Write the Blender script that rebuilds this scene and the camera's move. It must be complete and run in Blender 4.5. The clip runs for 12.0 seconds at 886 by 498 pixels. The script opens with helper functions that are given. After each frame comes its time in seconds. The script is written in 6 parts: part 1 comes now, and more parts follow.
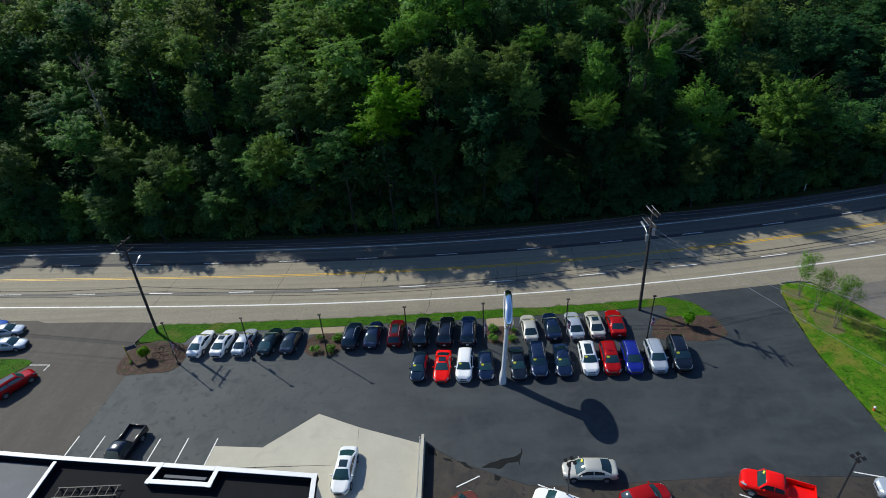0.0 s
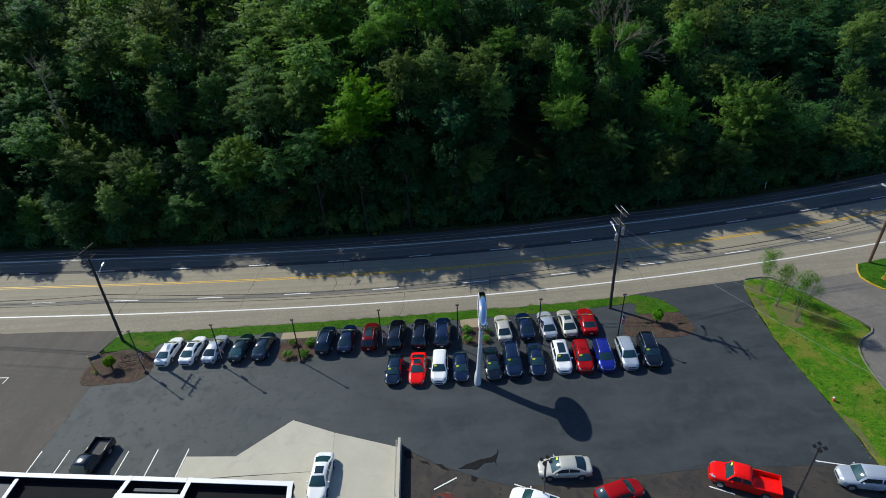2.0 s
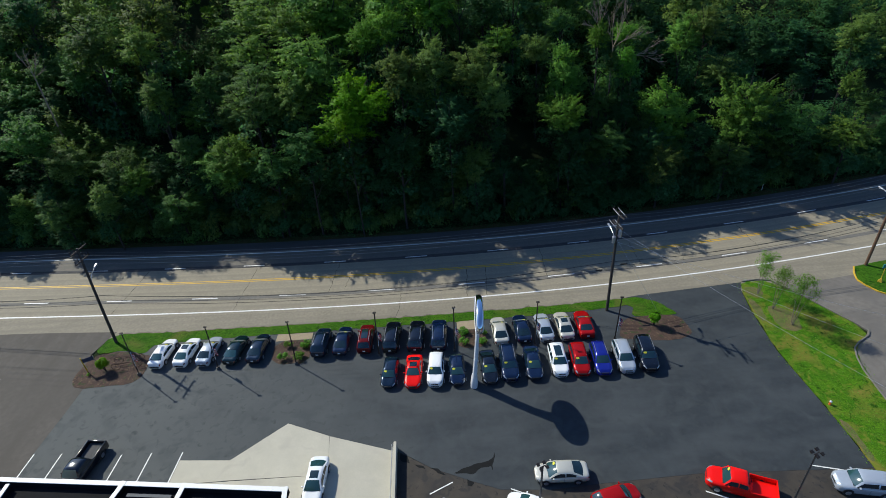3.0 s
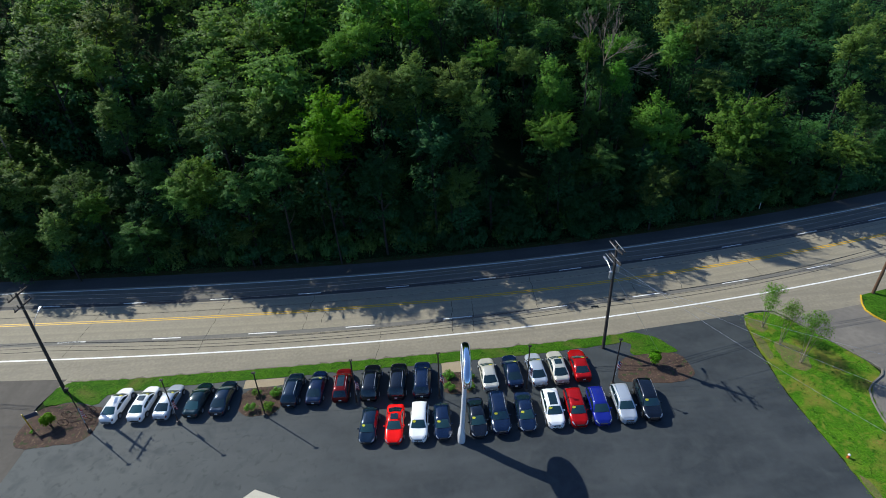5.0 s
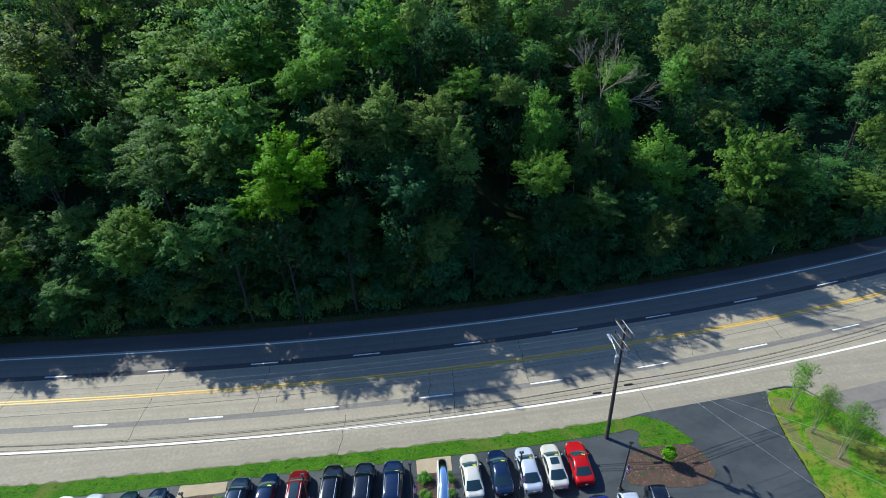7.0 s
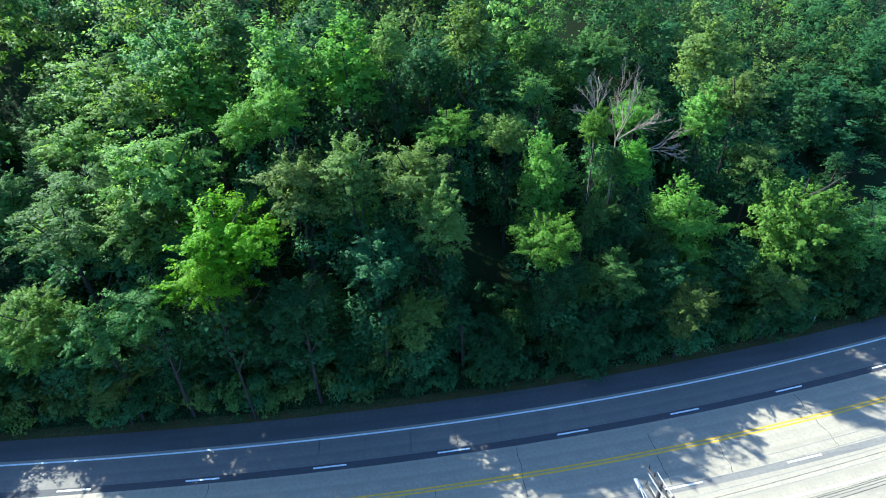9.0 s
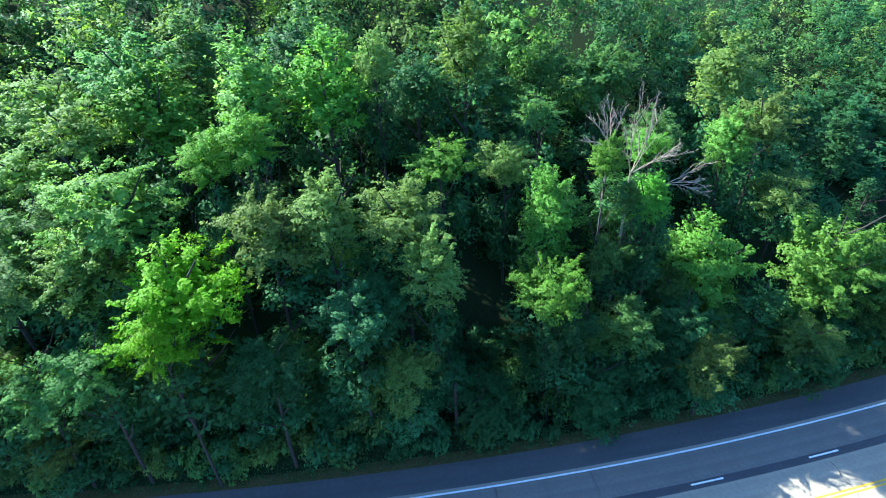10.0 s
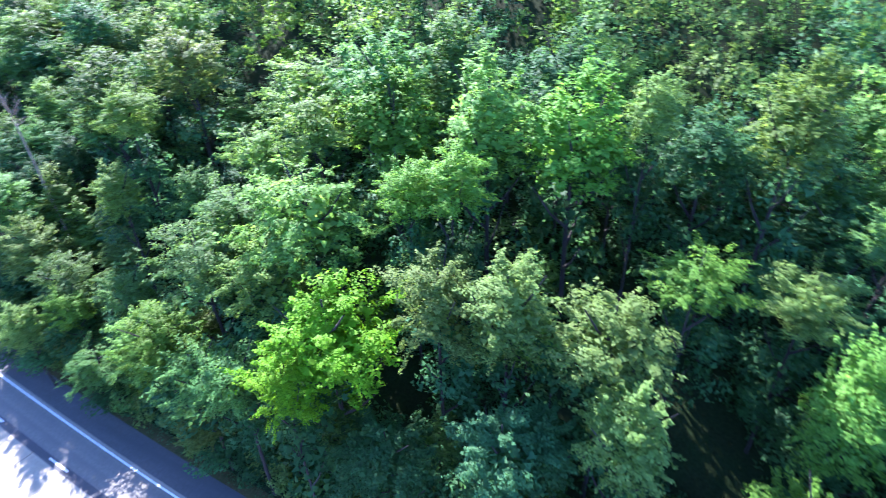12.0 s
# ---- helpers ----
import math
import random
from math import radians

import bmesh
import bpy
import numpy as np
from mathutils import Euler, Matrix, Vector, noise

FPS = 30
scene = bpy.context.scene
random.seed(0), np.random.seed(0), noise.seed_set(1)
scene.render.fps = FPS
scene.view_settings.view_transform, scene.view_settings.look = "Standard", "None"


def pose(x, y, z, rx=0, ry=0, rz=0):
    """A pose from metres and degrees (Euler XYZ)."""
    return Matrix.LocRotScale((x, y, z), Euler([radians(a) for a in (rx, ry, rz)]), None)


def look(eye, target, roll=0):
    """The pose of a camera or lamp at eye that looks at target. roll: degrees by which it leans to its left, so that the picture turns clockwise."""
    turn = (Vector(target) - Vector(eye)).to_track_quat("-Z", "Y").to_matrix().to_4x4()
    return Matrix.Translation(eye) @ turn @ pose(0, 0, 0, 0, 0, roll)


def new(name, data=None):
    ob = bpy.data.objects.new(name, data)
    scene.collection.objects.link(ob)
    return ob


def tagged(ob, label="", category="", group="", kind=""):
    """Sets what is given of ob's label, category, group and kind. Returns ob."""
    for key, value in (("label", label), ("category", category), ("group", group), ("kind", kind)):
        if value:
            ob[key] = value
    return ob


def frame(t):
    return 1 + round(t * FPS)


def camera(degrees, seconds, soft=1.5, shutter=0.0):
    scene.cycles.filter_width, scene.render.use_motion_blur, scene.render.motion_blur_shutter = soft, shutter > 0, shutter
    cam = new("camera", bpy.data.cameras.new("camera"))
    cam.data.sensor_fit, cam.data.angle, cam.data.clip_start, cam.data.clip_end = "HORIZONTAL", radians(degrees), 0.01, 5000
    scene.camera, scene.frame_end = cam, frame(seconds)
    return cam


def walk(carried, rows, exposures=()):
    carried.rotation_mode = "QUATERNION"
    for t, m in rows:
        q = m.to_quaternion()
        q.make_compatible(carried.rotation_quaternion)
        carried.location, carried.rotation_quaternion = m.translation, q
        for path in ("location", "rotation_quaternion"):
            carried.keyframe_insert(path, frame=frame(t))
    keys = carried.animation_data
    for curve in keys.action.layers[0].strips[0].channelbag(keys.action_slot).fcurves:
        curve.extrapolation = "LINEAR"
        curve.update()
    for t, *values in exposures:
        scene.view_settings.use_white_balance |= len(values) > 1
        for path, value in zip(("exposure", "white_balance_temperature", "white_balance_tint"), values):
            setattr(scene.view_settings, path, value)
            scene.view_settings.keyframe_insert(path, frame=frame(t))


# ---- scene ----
cam = camera(77.7, 12.0, soft=0.5, shutter=0.25)
PATH = [
    (0, (0.343, -0.645, 44.323), (0.232, 1.034, 43.243), -5.9),
    (0.5, (0.086, -0.667, 44.39), (0.044, 1.012, 43.304), -5.6),
    (1, (-0.016, -0.574, 44.474), (-0.041, 1.104, 43.386), -5.2),
    (1.5, (0.057, -0.523, 44.583), (0.042, 1.154, 43.493), -5.0),
    (2, (0.108, -0.471, 44.678), (0.102, 1.204, 43.586), -4.8),
    (2.5, (0.106, -0.352, 44.767), (0.108, 1.321, 43.672), -4.6),
    (3, (0.114, 0.146, 44.882), (0.121, 1.816, 43.781), -4.4),
    (5, (0.694, 6.876, 45.276), (0.757, 8.541, 44.17), -4.0),
    (5.5, (1.062, 9.568, 45.362), (1.148, 11.232, 44.256), -3.9),
    (6, (1.571, 12.533, 45.437), (1.672, 14.196, 44.331), -3.7),
    (6.5, (2.138, 15.572, 45.539), (2.247, 17.234, 44.433), -3.6),
    (7, (2.77, 18.843, 45.61), (2.886, 20.506, 44.505), -3.4),
    (9, (5.52, 33.402, 45.836), (5.66, 35.061, 44.728), -3.1),
    (9.5, (6.338, 37.284, 45.851), (6.48, 38.94, 44.738), -3.0),
    (10, (7.079, 41.313, 45.794), (7.224, 42.968, 44.68), -2.8),
    (10.5, (7.639, 45.153, 45.689), (7.781, 46.808, 44.575), -2.7),
    (11, (8.2, 48.808, 45.585), (8.291, 50.467, 44.472), -2.5),
    (11.5, (8.803, 52.298, 45.519), (8.518, 53.938, 44.411), -2.3),
    (12, (9.442, 55.874, 45.401), (8.685, 57.361, 44.299), -2.2),
]
EXPOSURES = [(0, -0.2, 6400, 6), (3, -0.1, 6400, 6), (5, 0.1, 6350, 6), (6, 0.33, 6200, 6), (7.2, 0.7, 6050, 6), (8.8, 1.64, 5750, 2), (10, 2.18, 5680, 2), (11, 2.42, 5660, 10), (11.6, 2.57, 5520, 19), (12, 2.68, 5450, 28)]
walk(cam, [(t, look(eye, target, roll)) for t, eye, target, roll in PATH], EXPOSURES)
# ---------------------------------------------------------------- light
scene.view_settings.exposure = 0.0
SUN_AZ, SUN_EL = radians(139.6), radians(40.3)      # towards the sun, from +x
sun_dir = Vector((math.cos(SUN_AZ) * math.cos(SUN_EL), math.sin(SUN_AZ) * math.cos(SUN_EL), math.sin(SUN_EL)))
world = bpy.data.worlds.new("sky")
scene.world = world
world.use_nodes = True
wn = world.node_tree
wn.nodes.clear()
sky = wn.nodes.new("ShaderNodeTexSky")
sky.sky_type = "NISHITA"
sky.sun_disc = False
sky.ozone_density = 4.0
sky.sun_elevation = SUN_EL
sky.sun_rotation = math.atan2(sun_dir.x, sun_dir.y)
bg = wn.nodes.new("ShaderNodeBackground")
bg.inputs["Strength"].default_value = 0.108
wout = wn.nodes.new("ShaderNodeOutputWorld")
clear = wn.nodes.new("ShaderNodeMix")          # a clear deep-blue summer sky
clear.data_type, clear.blend_type = "RGBA", "MULTIPLY"
clear.inputs["Factor"].default_value = 1.0
clear.inputs["B"].default_value = (0.80, 0.99, 1.25, 1)
wn.links.new(sky.outputs[0], clear.inputs["A"])
wn.links.new(clear.outputs["Result"], bg.inputs["Color"])
wn.links.new(bg.outputs[0], wout.inputs["Surface"])
sun = new("sun", bpy.data.lights.new("sun", "SUN"))
sun.data.energy = 4.9
sun.data.angle = radians(0.55)
sun.data.color = (1.0, 0.95, 0.84)
sun.matrix_world = look(sun_dir * 200, (0, 0, 0))

# ---------------------------------------------------------------- materials


def mat(name, colour, rough=0.7, metal=0.0, vary=0.0, scale=1.0, bump=0.0, fine=0.0, fine_scale=20.0, coat=0.0, second=None, per_object=0.0, spec=0.5):
    """A surface with broad stains, fine grain, relief, and some change from piece to piece."""
    m = bpy.data.materials.new(name)
    m.use_nodes = True
    nt = m.node_tree
    b = nt.nodes["Principled BSDF"]
    b.inputs["Roughness"].default_value = rough
    b.inputs["Metallic"].default_value = metal
    b.inputs["Coat Weight"].default_value = coat
    b.inputs["Coat Roughness"].default_value = 0.06
    b.inputs["Specular IOR Level"].default_value = spec
    b.inputs["Base Color"].default_value = (*colour, 1)
    if not (vary or bump or fine or per_object):
        return m
    geo = nt.nodes.new("ShaderNodeTexCoord")
    broad = nt.nodes.new("ShaderNodeTexNoise")
    broad.inputs["Scale"].default_value = scale
    broad.inputs["Detail"].default_value = 6
    broad.inputs["Roughness"].default_value = 0.65
    nt.links.new(geo.outputs["Object"], broad.inputs["Vector"])
    ramp = nt.nodes.new("ShaderNodeMapRange")
    ramp.inputs["From Min"].default_value = 0.3
    ramp.inputs["From Max"].default_value = 0.7
    nt.links.new(broad.outputs["Fac"], ramp.inputs["Value"])
    mix = nt.nodes.new("ShaderNodeMix")
    mix.data_type = "RGBA"
    other = second or tuple(c * (1 - vary) for c in colour)
    mix.inputs["A"].default_value = (*colour, 1)
    mix.inputs["B"].default_value = (*other, 1)
    nt.links.new(ramp.outputs["Result"], mix.inputs["Factor"])
    last = mix.outputs["Result"]
    grain = nt.nodes.new("ShaderNodeTexNoise")
    grain.inputs["Scale"].default_value = fine_scale
    grain.inputs["Detail"].default_value = 3
    nt.links.new(geo.outputs["Object"], grain.inputs["Vector"])
    if fine or per_object:
        hsv = nt.nodes.new("ShaderNodeHueSaturation")
        nt.links.new(last, hsv.inputs["Color"])
        val = nt.nodes.new("ShaderNodeMapRange")
        val.inputs["From Min"].default_value = 0.25
        val.inputs["From Max"].default_value = 0.75
        val.inputs["To Min"].default_value = 1 - fine
        val.inputs["To Max"].default_value = 1 + fine
        nt.links.new(grain.outputs["Fac"], val.inputs["Value"])
        last_v = val.outputs["Result"]
        if per_object:
            info = nt.nodes.new("ShaderNodeObjectInfo")
            pv = nt.nodes.new("ShaderNodeMapRange")
            pv.inputs["To Min"].default_value = 1 - per_object
            pv.inputs["To Max"].default_value = 1 + per_object
            nt.links.new(info.outputs["Random"], pv.inputs["Value"])
            mul = nt.nodes.new("ShaderNodeMath")
            mul.operation = "MULTIPLY"
            nt.links.new(last_v, mul.inputs[0])
            nt.links.new(pv.outputs["Result"], mul.inputs[1])
            last_v = mul.outputs[0]
        nt.links.new(last_v, hsv.inputs["Value"])
        last = hsv.outputs["Color"]
    nt.links.new(last, b.inputs["Base Color"])
    if bump:
        bp = nt.nodes.new("ShaderNodeBump")
        bp.inputs["Strength"].default_value = bump
        bp.inputs["Distance"].default_value = 0.03
        nt.links.new(grain.outputs["Fac"], bp.inputs["Height"])
        nt.links.new(bp.outputs["Normal"], b.inputs["Normal"])
    return m


def leaf_mat(name, colour, through_colour, gloss=0.35):
    """Leaves: a matt face, light let through from behind, a waxy sheen; each tree and each clump a little different."""
    m = bpy.data.materials.new(name)
    m.use_nodes = True
    nt = m.node_tree
    nt.nodes.clear()
    out = nt.nodes.new("ShaderNodeOutputMaterial")
    b = nt.nodes.new("ShaderNodeBsdfPrincipled")
    b.inputs["Roughness"].default_value = 0.6
    b.inputs["Specular IOR Level"].default_value = gloss
    tr = nt.nodes.new("ShaderNodeBsdfTranslucent")
    mix = nt.nodes.new("ShaderNodeMixShader")
    mix.inputs["Fac"].default_value = 0.45
    info = nt.nodes.new("ShaderNodeObjectInfo")
    isl = nt.nodes.new("ShaderNodeNewGeometry")
    add = nt.nodes.new("ShaderNodeMath")
    add.operation = "MULTIPLY_ADD"
    nt.links.new(isl.outputs["Random Per Island"], add.inputs[0])
    add.inputs[1].default_value = 0.66
    add.inputs[2].default_value = 0.67
    val = nt.nodes.new("ShaderNodeMath")
    val.operation = "MULTIPLY_ADD"
    nt.links.new(info.outputs["Random"], val.inputs[0])
    val.inputs[1].default_value = 0.5
    val.inputs[2].default_value = 0.77
    v = nt.nodes.new("ShaderNodeMath")
    v.operation = "MULTIPLY"
    nt.links.new(add.outputs[0], v.inputs[0])
    nt.links.new(val.outputs[0], v.inputs[1])
    hue = nt.nodes.new("ShaderNodeMapRange")
    hue.inputs["To Min"].default_value = 0.477
    hue.inputs["To Max"].default_value = 0.501
    nt.links.new(info.outputs["Random"], hue.inputs["Value"])
    for col, node in ((colour, b), (through_colour, tr)):
        hsv = nt.nodes.new("ShaderNodeHueSaturation")
        hsv.inputs["Color"].default_value = (*col, 1)
        nt.links.new(v.outputs[0], hsv.inputs["Value"])
        nt.links.new(hue.outputs["Result"], hsv.inputs["Hue"])
        nt.links.new(hsv.outputs["Color"], node.inputs[0])
    nt.links.new(b.outputs[0], mix.inputs[1])
    nt.links.new(tr.outputs[0], mix.inputs[2])
    nt.links.new(mix.outputs[0], out.inputs["Surface"])
    return m


def streaked(name, colour, dark, along_scale=0.06, across_scale=1.2, rough=0.85, grain=3.0):
    """Paving worn along the way of driving: long streaks, tar spots, fine grain."""
    m = mat(name, colour, rough, vary=0.2, scale=0.25, bump=0.25, fine=0.16, fine_scale=grain)
    nt = m.node_tree
    b = nt.nodes["Principled BSDF"]
    src = b.inputs["Base Color"].links[0].from_socket
    tc = nt.nodes.new("ShaderNodeTexCoord")
    mp = nt.nodes.new("ShaderNodeMapping")
    mp.inputs["Scale"].default_value = (along_scale, across_scale, 1)
    nz = nt.nodes.new("ShaderNodeTexNoise")
    nz.inputs["Scale"].default_value = 1.0
    nz.inputs["Detail"].default_value = 7
    nt.links.new(tc.outputs["Object"], mp.inputs["Vector"])
    nt.links.new(mp.outputs["Vector"], nz.inputs["Vector"])
    rg = nt.nodes.new("ShaderNodeMapRange")
    rg.inputs["From Min"].default_value = 0.42
    rg.inputs["From Max"].default_value = 0.72
    nt.links.new(nz.outputs["Fac"], rg.inputs["Value"])
    mix = nt.nodes.new("ShaderNodeMix")
    mix.data_type = "RGBA"
    mix.inputs["B"].default_value = (*dark, 1)
    nt.links.new(rg.outputs["Result"], mix.inputs["Factor"])
    nt.links.new(src, mix.inputs["A"])
    nt.links.new(mix.outputs["Result"], b.inputs["Base Color"])
    return m


M = {
    "ground": mat("forest_floor", (0.014, 0.030, 0.009), 0.95, vary=0.5, scale=0.3, bump=0.6, fine=0.35, fine_scale=4.0, second=(0.018, 0.024, 0.009), spec=0.1),
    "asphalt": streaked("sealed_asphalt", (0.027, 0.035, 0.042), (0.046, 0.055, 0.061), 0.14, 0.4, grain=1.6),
    "old_asphalt": streaked("worn_asphalt", (0.086, 0.076, 0.066), (0.062, 0.054, 0.046), 0.5, 0.07, grain=2.0),
    "brown_asphalt": streaked("dusty_asphalt", (0.052, 0.043, 0.034), (0.028, 0.026, 0.024), 0.45, 0.5, grain=1.3),
    "shoulder": streaked("tan_shoulder", (0.268, 0.238, 0.178), (0.200, 0.178, 0.136), 0.04, 1.4),
    "side_asphalt": streaked("bleached_asphalt", (0.185, 0.168, 0.146), (0.135, 0.124, 0.11), 0.3, 0.3, grain=1.6),
    "litter": mat("leaf_litter", (0.095, 0.068, 0.03), 0.95, second=(0.04, 0.06, 0.016), scale=0.7, bump=0.6, fine=0.4, fine_scale=6.0, spec=0.1),
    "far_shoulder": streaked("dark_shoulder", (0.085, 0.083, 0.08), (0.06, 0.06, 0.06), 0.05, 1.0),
    "slab": streaked("road_concrete", (0.302, 0.268, 0.198), (0.222, 0.197, 0.147), 0.05, 1.6),
    "joint": mat("joint_tar", (0.238, 0.21, 0.165), 0.8),
    "white_line": mat("road_paint_white", (0.85, 0.85, 0.83), 0.6, vary=0.25, scale=2.0, fine=0.12, fine_scale=12),
    "yellow_line": mat("road_paint_yellow", (0.68, 0.40, 0.02), 0.6, vary=0.3, scale=1.5, fine=0.12, fine_scale=12),
    "concrete": mat("pale_concrete", (0.515, 0.485, 0.395), 0.85, vary=0.14, scale=0.35, bump=0.04, fine=0.035, fine_scale=9.0, per_object=0.05),
    "kerb": mat("kerb_concrete", (0.20, 0.185, 0.155), 0.85, vary=0.3, scale=1.2, bump=0.2, fine=0.1),
    "mulch": mat("bark_mulch", (0.085, 0.05, 0.036), 0.95, vary=0.5, scale=1.4, bump=1.0, fine=0.45, fine_scale=11.0),
    "paver": mat("tan_gravel", (0.36, 0.29, 0.19), 0.9, vary=0.2, scale=1.0, bump=0.4, fine=0.2, fine_scale=14),
    "bare_soil": mat("bare_soil", (0.165, 0.115, 0.055), 0.95, second=(0.075, 0.125, 0.018), scale=0.9, bump=0.6, fine=0.3, fine_scale=8),
    "dirt": mat("brown_dirt", (0.115, 0.10, 0.072), 0.95, second=(0.18, 0.158, 0.12), scale=1.5, bump=0.5, fine=0.3, fine_scale=9),
    "bark": mat("bark", (0.038, 0.032, 0.027), 0.95, vary=0.4, scale=2.0, bump=0.7, fine=0.3, fine_scale=14),
    "dead_wood": mat("dead_wood", (0.34, 0.27, 0.20), 0.9, vary=0.3, scale=2.0, fine=0.2),
    "pole_wood": mat("creosoted_pole", (0.055, 0.045, 0.038), 0.85, vary=0.35, scale=2.5, fine=0.2),
    "brown_pole": mat("brown_pole", (0.16, 0.085, 0.05), 0.85, vary=0.3, scale=2.0, fine=0.2),
    "bronze": mat("dark_bronze", (0.035, 0.03, 0.028), 0.5, metal=0.5),
    "grey_post": mat("weathered_post", (0.11, 0.105, 0.10), 0.55, metal=0.4, vary=0.2, scale=2),
    "steel": mat("galvanised_steel", (0.55, 0.56, 0.57), 0.4, metal=0.8, vary=0.15, scale=3),
    "lamp_glass": mat("lamp_lens", (0.75, 0.77, 0.78), 0.25),
    "wire": mat("cable", (0.03, 0.03, 0.032), 0.45, metal=0.3),
    "wire_dull": mat("aged_cable", (0.2, 0.21, 0.22), 0.55, metal=0.6),
    "wire_bright": mat("bare_cable", (0.55, 0.56, 0.58), 0.45, metal=0.7),
    "ceramic": mat("insulator", (0.33, 0.33, 0.335), 0.3),
    "parapet": mat("white_coping", (0.78, 0.78, 0.77), 0.55, vary=0.06, scale=1.2, fine=0.03),
    "roof": mat("black_roof", (0.009, 0.010, 0.013), 0.9, spec=0.2, vary=0.4, scale=0.5, fine=0.15, fine_scale=5),
    "grey_roof": mat("grey_roof", (0.09, 0.10, 0.12), 0.7, vary=0.3, scale=0.4, fine=0.1),
    "wall": mat("grey_cladding", (0.42, 0.43, 0.44), 0.6, vary=0.1, scale=0.8, fine=0.04),
    "glass": mat("tinted_glass", (0.009, 0.024, 0.032), 0.04, coat=0.4, spec=0.7),
    "screen": mat("tinted_windscreen", (0.022, 0.062, 0.068), 0.05, coat=0.5, spec=0.8),
    "rear_screen": mat("tinted_rear_window", (0.020, 0.064, 0.074), 0.05, coat=0.5, spec=0.8),
    "stained": mat("stained_concrete", (0.12, 0.115, 0.105), 0.9, vary=0.4, scale=3, fine=0.15),
    "rust": mat("rusty_iron", (0.07, 0.04, 0.03), 0.85, vary=0.4, scale=4, fine=0.2),
    "pylon_paint": mat("pylon_paint", (0.74, 0.76, 0.79), 0.3, metal=0.15, vary=0.06, scale=1.0),
    "chrome": mat("polished_metal", (0.86, 0.89, 0.93), 0.09, metal=1.0),
    "sign_silver": mat("sign_silver", (0.80, 0.83, 0.88), 0.16, metal=0.85, vary=0.1, scale=1.0),
    "sign_blue": mat("sign_blue", (0.015, 0.05, 0.22), 0.3, coat=0.5),
    "sign_white": mat("sign_white", (0.8, 0.8, 0.8), 0.4),
    "tyre": mat("tyre_rubber", (0.02, 0.02, 0.021), 0.85),
    "rim": mat("alloy_rim", (0.5, 0.51, 0.53), 0.3, metal=0.9),
    "trim": mat("black_trim", (0.018, 0.018, 0.019), 0.6),
    "headlight": mat("headlight_lens", (0.30, 0.33, 0.36), 0.12, coat=0.5),
    "taillight": mat("taillight_lens", (0.10, 0.006, 0.007), 0.25, coat=0.3),
    "seam": streaked("tar_seam", (0.17, 0.16, 0.142), (0.12, 0.115, 0.105), 0.3, 2.0),
    "dark_seam": streaked("fresh_tar_seam", (0.06, 0.06, 0.062), (0.045, 0.045, 0.048), 0.3, 2.0),
    # far lane: concrete coloured darker to hold the wood's shade
    "slab_shaded": streaked("shaded_far_lane", (0.165, 0.153, 0.130), (0.12, 0.112, 0.098), 0.05, 1.6),
    "damp": mat("damp_stain", (0.010, 0.011, 0.012), 0.8, vary=0.4, scale=1.5, spec=0.2),
    "liner": mat("bed_liner", (0.07, 0.07, 0.072), 0.9),
    "tag": mat("yellow_tag", (0.62, 0.58, 0.03), 0.6),
    "plate": mat("blank_plate", (0.7, 0.7, 0.68), 0.5),
    "flag_red": mat("flag_red", (0.42, 0.02, 0.03), 0.8),
    "flag_white": mat("flag_white", (0.75, 0.74, 0.72), 0.8),
    "flag_blue": mat("flag_blue", (0.02, 0.035, 0.14), 0.8),
    "yellow_paint": mat("yellow_paint", (0.65, 0.42, 0.03), 0.5, vary=0.2, scale=3),
    "orange": mat("orange_plastic", (0.6, 0.12, 0.02), 0.5),
    "teal": mat("teal_box", (0.03, 0.22, 0.22), 0.5),
    "banner": mat("dark_banner", (0.06, 0.07, 0.12), 0.8, vary=0.4, scale=4),
}


def spotted(m, scale, level, tone, soft=0.05, seed=0.0):
    """Adds scattered spots of another tone (tar, oil, scuffs) to a surface."""
    nt = m.node_tree
    b = nt.nodes["Principled BSDF"]
    src = b.inputs["Base Color"].links[0].from_socket
    tc = nt.nodes.new("ShaderNodeTexCoord")
    mp = nt.nodes.new("ShaderNodeMapping")
    mp.inputs["Location"].default_value = (seed, seed * 0.7, 0)
    nz = nt.nodes.new("ShaderNodeTexNoise")
    nz.inputs["Scale"].default_value = scale
    nz.inputs["Detail"].default_value = 4
    nz.inputs["Distortion"].default_value = 0.6
    rg = nt.nodes.new("ShaderNodeMapRange")
    rg.inputs["From Min"].default_value = level
    rg.inputs["From Max"].default_value = level + soft
    mx = nt.nodes.new("ShaderNodeMix")
    mx.data_type = "RGBA"
    mx.inputs["B"].default_value = (*tone, 1)
    nt.links.new(tc.outputs["Object"], mp.inputs["Vector"])
    nt.links.new(mp.outputs["Vector"], nz.inputs["Vector"])
    nt.links.new(nz.outputs["Fac"], rg.inputs["Value"])
    nt.links.new(rg.outputs["Result"], mx.inputs["Factor"])
    nt.links.new(src, mx.inputs["A"])
    nt.links.new(mx.outputs["Result"], b.inputs["Base Color"])


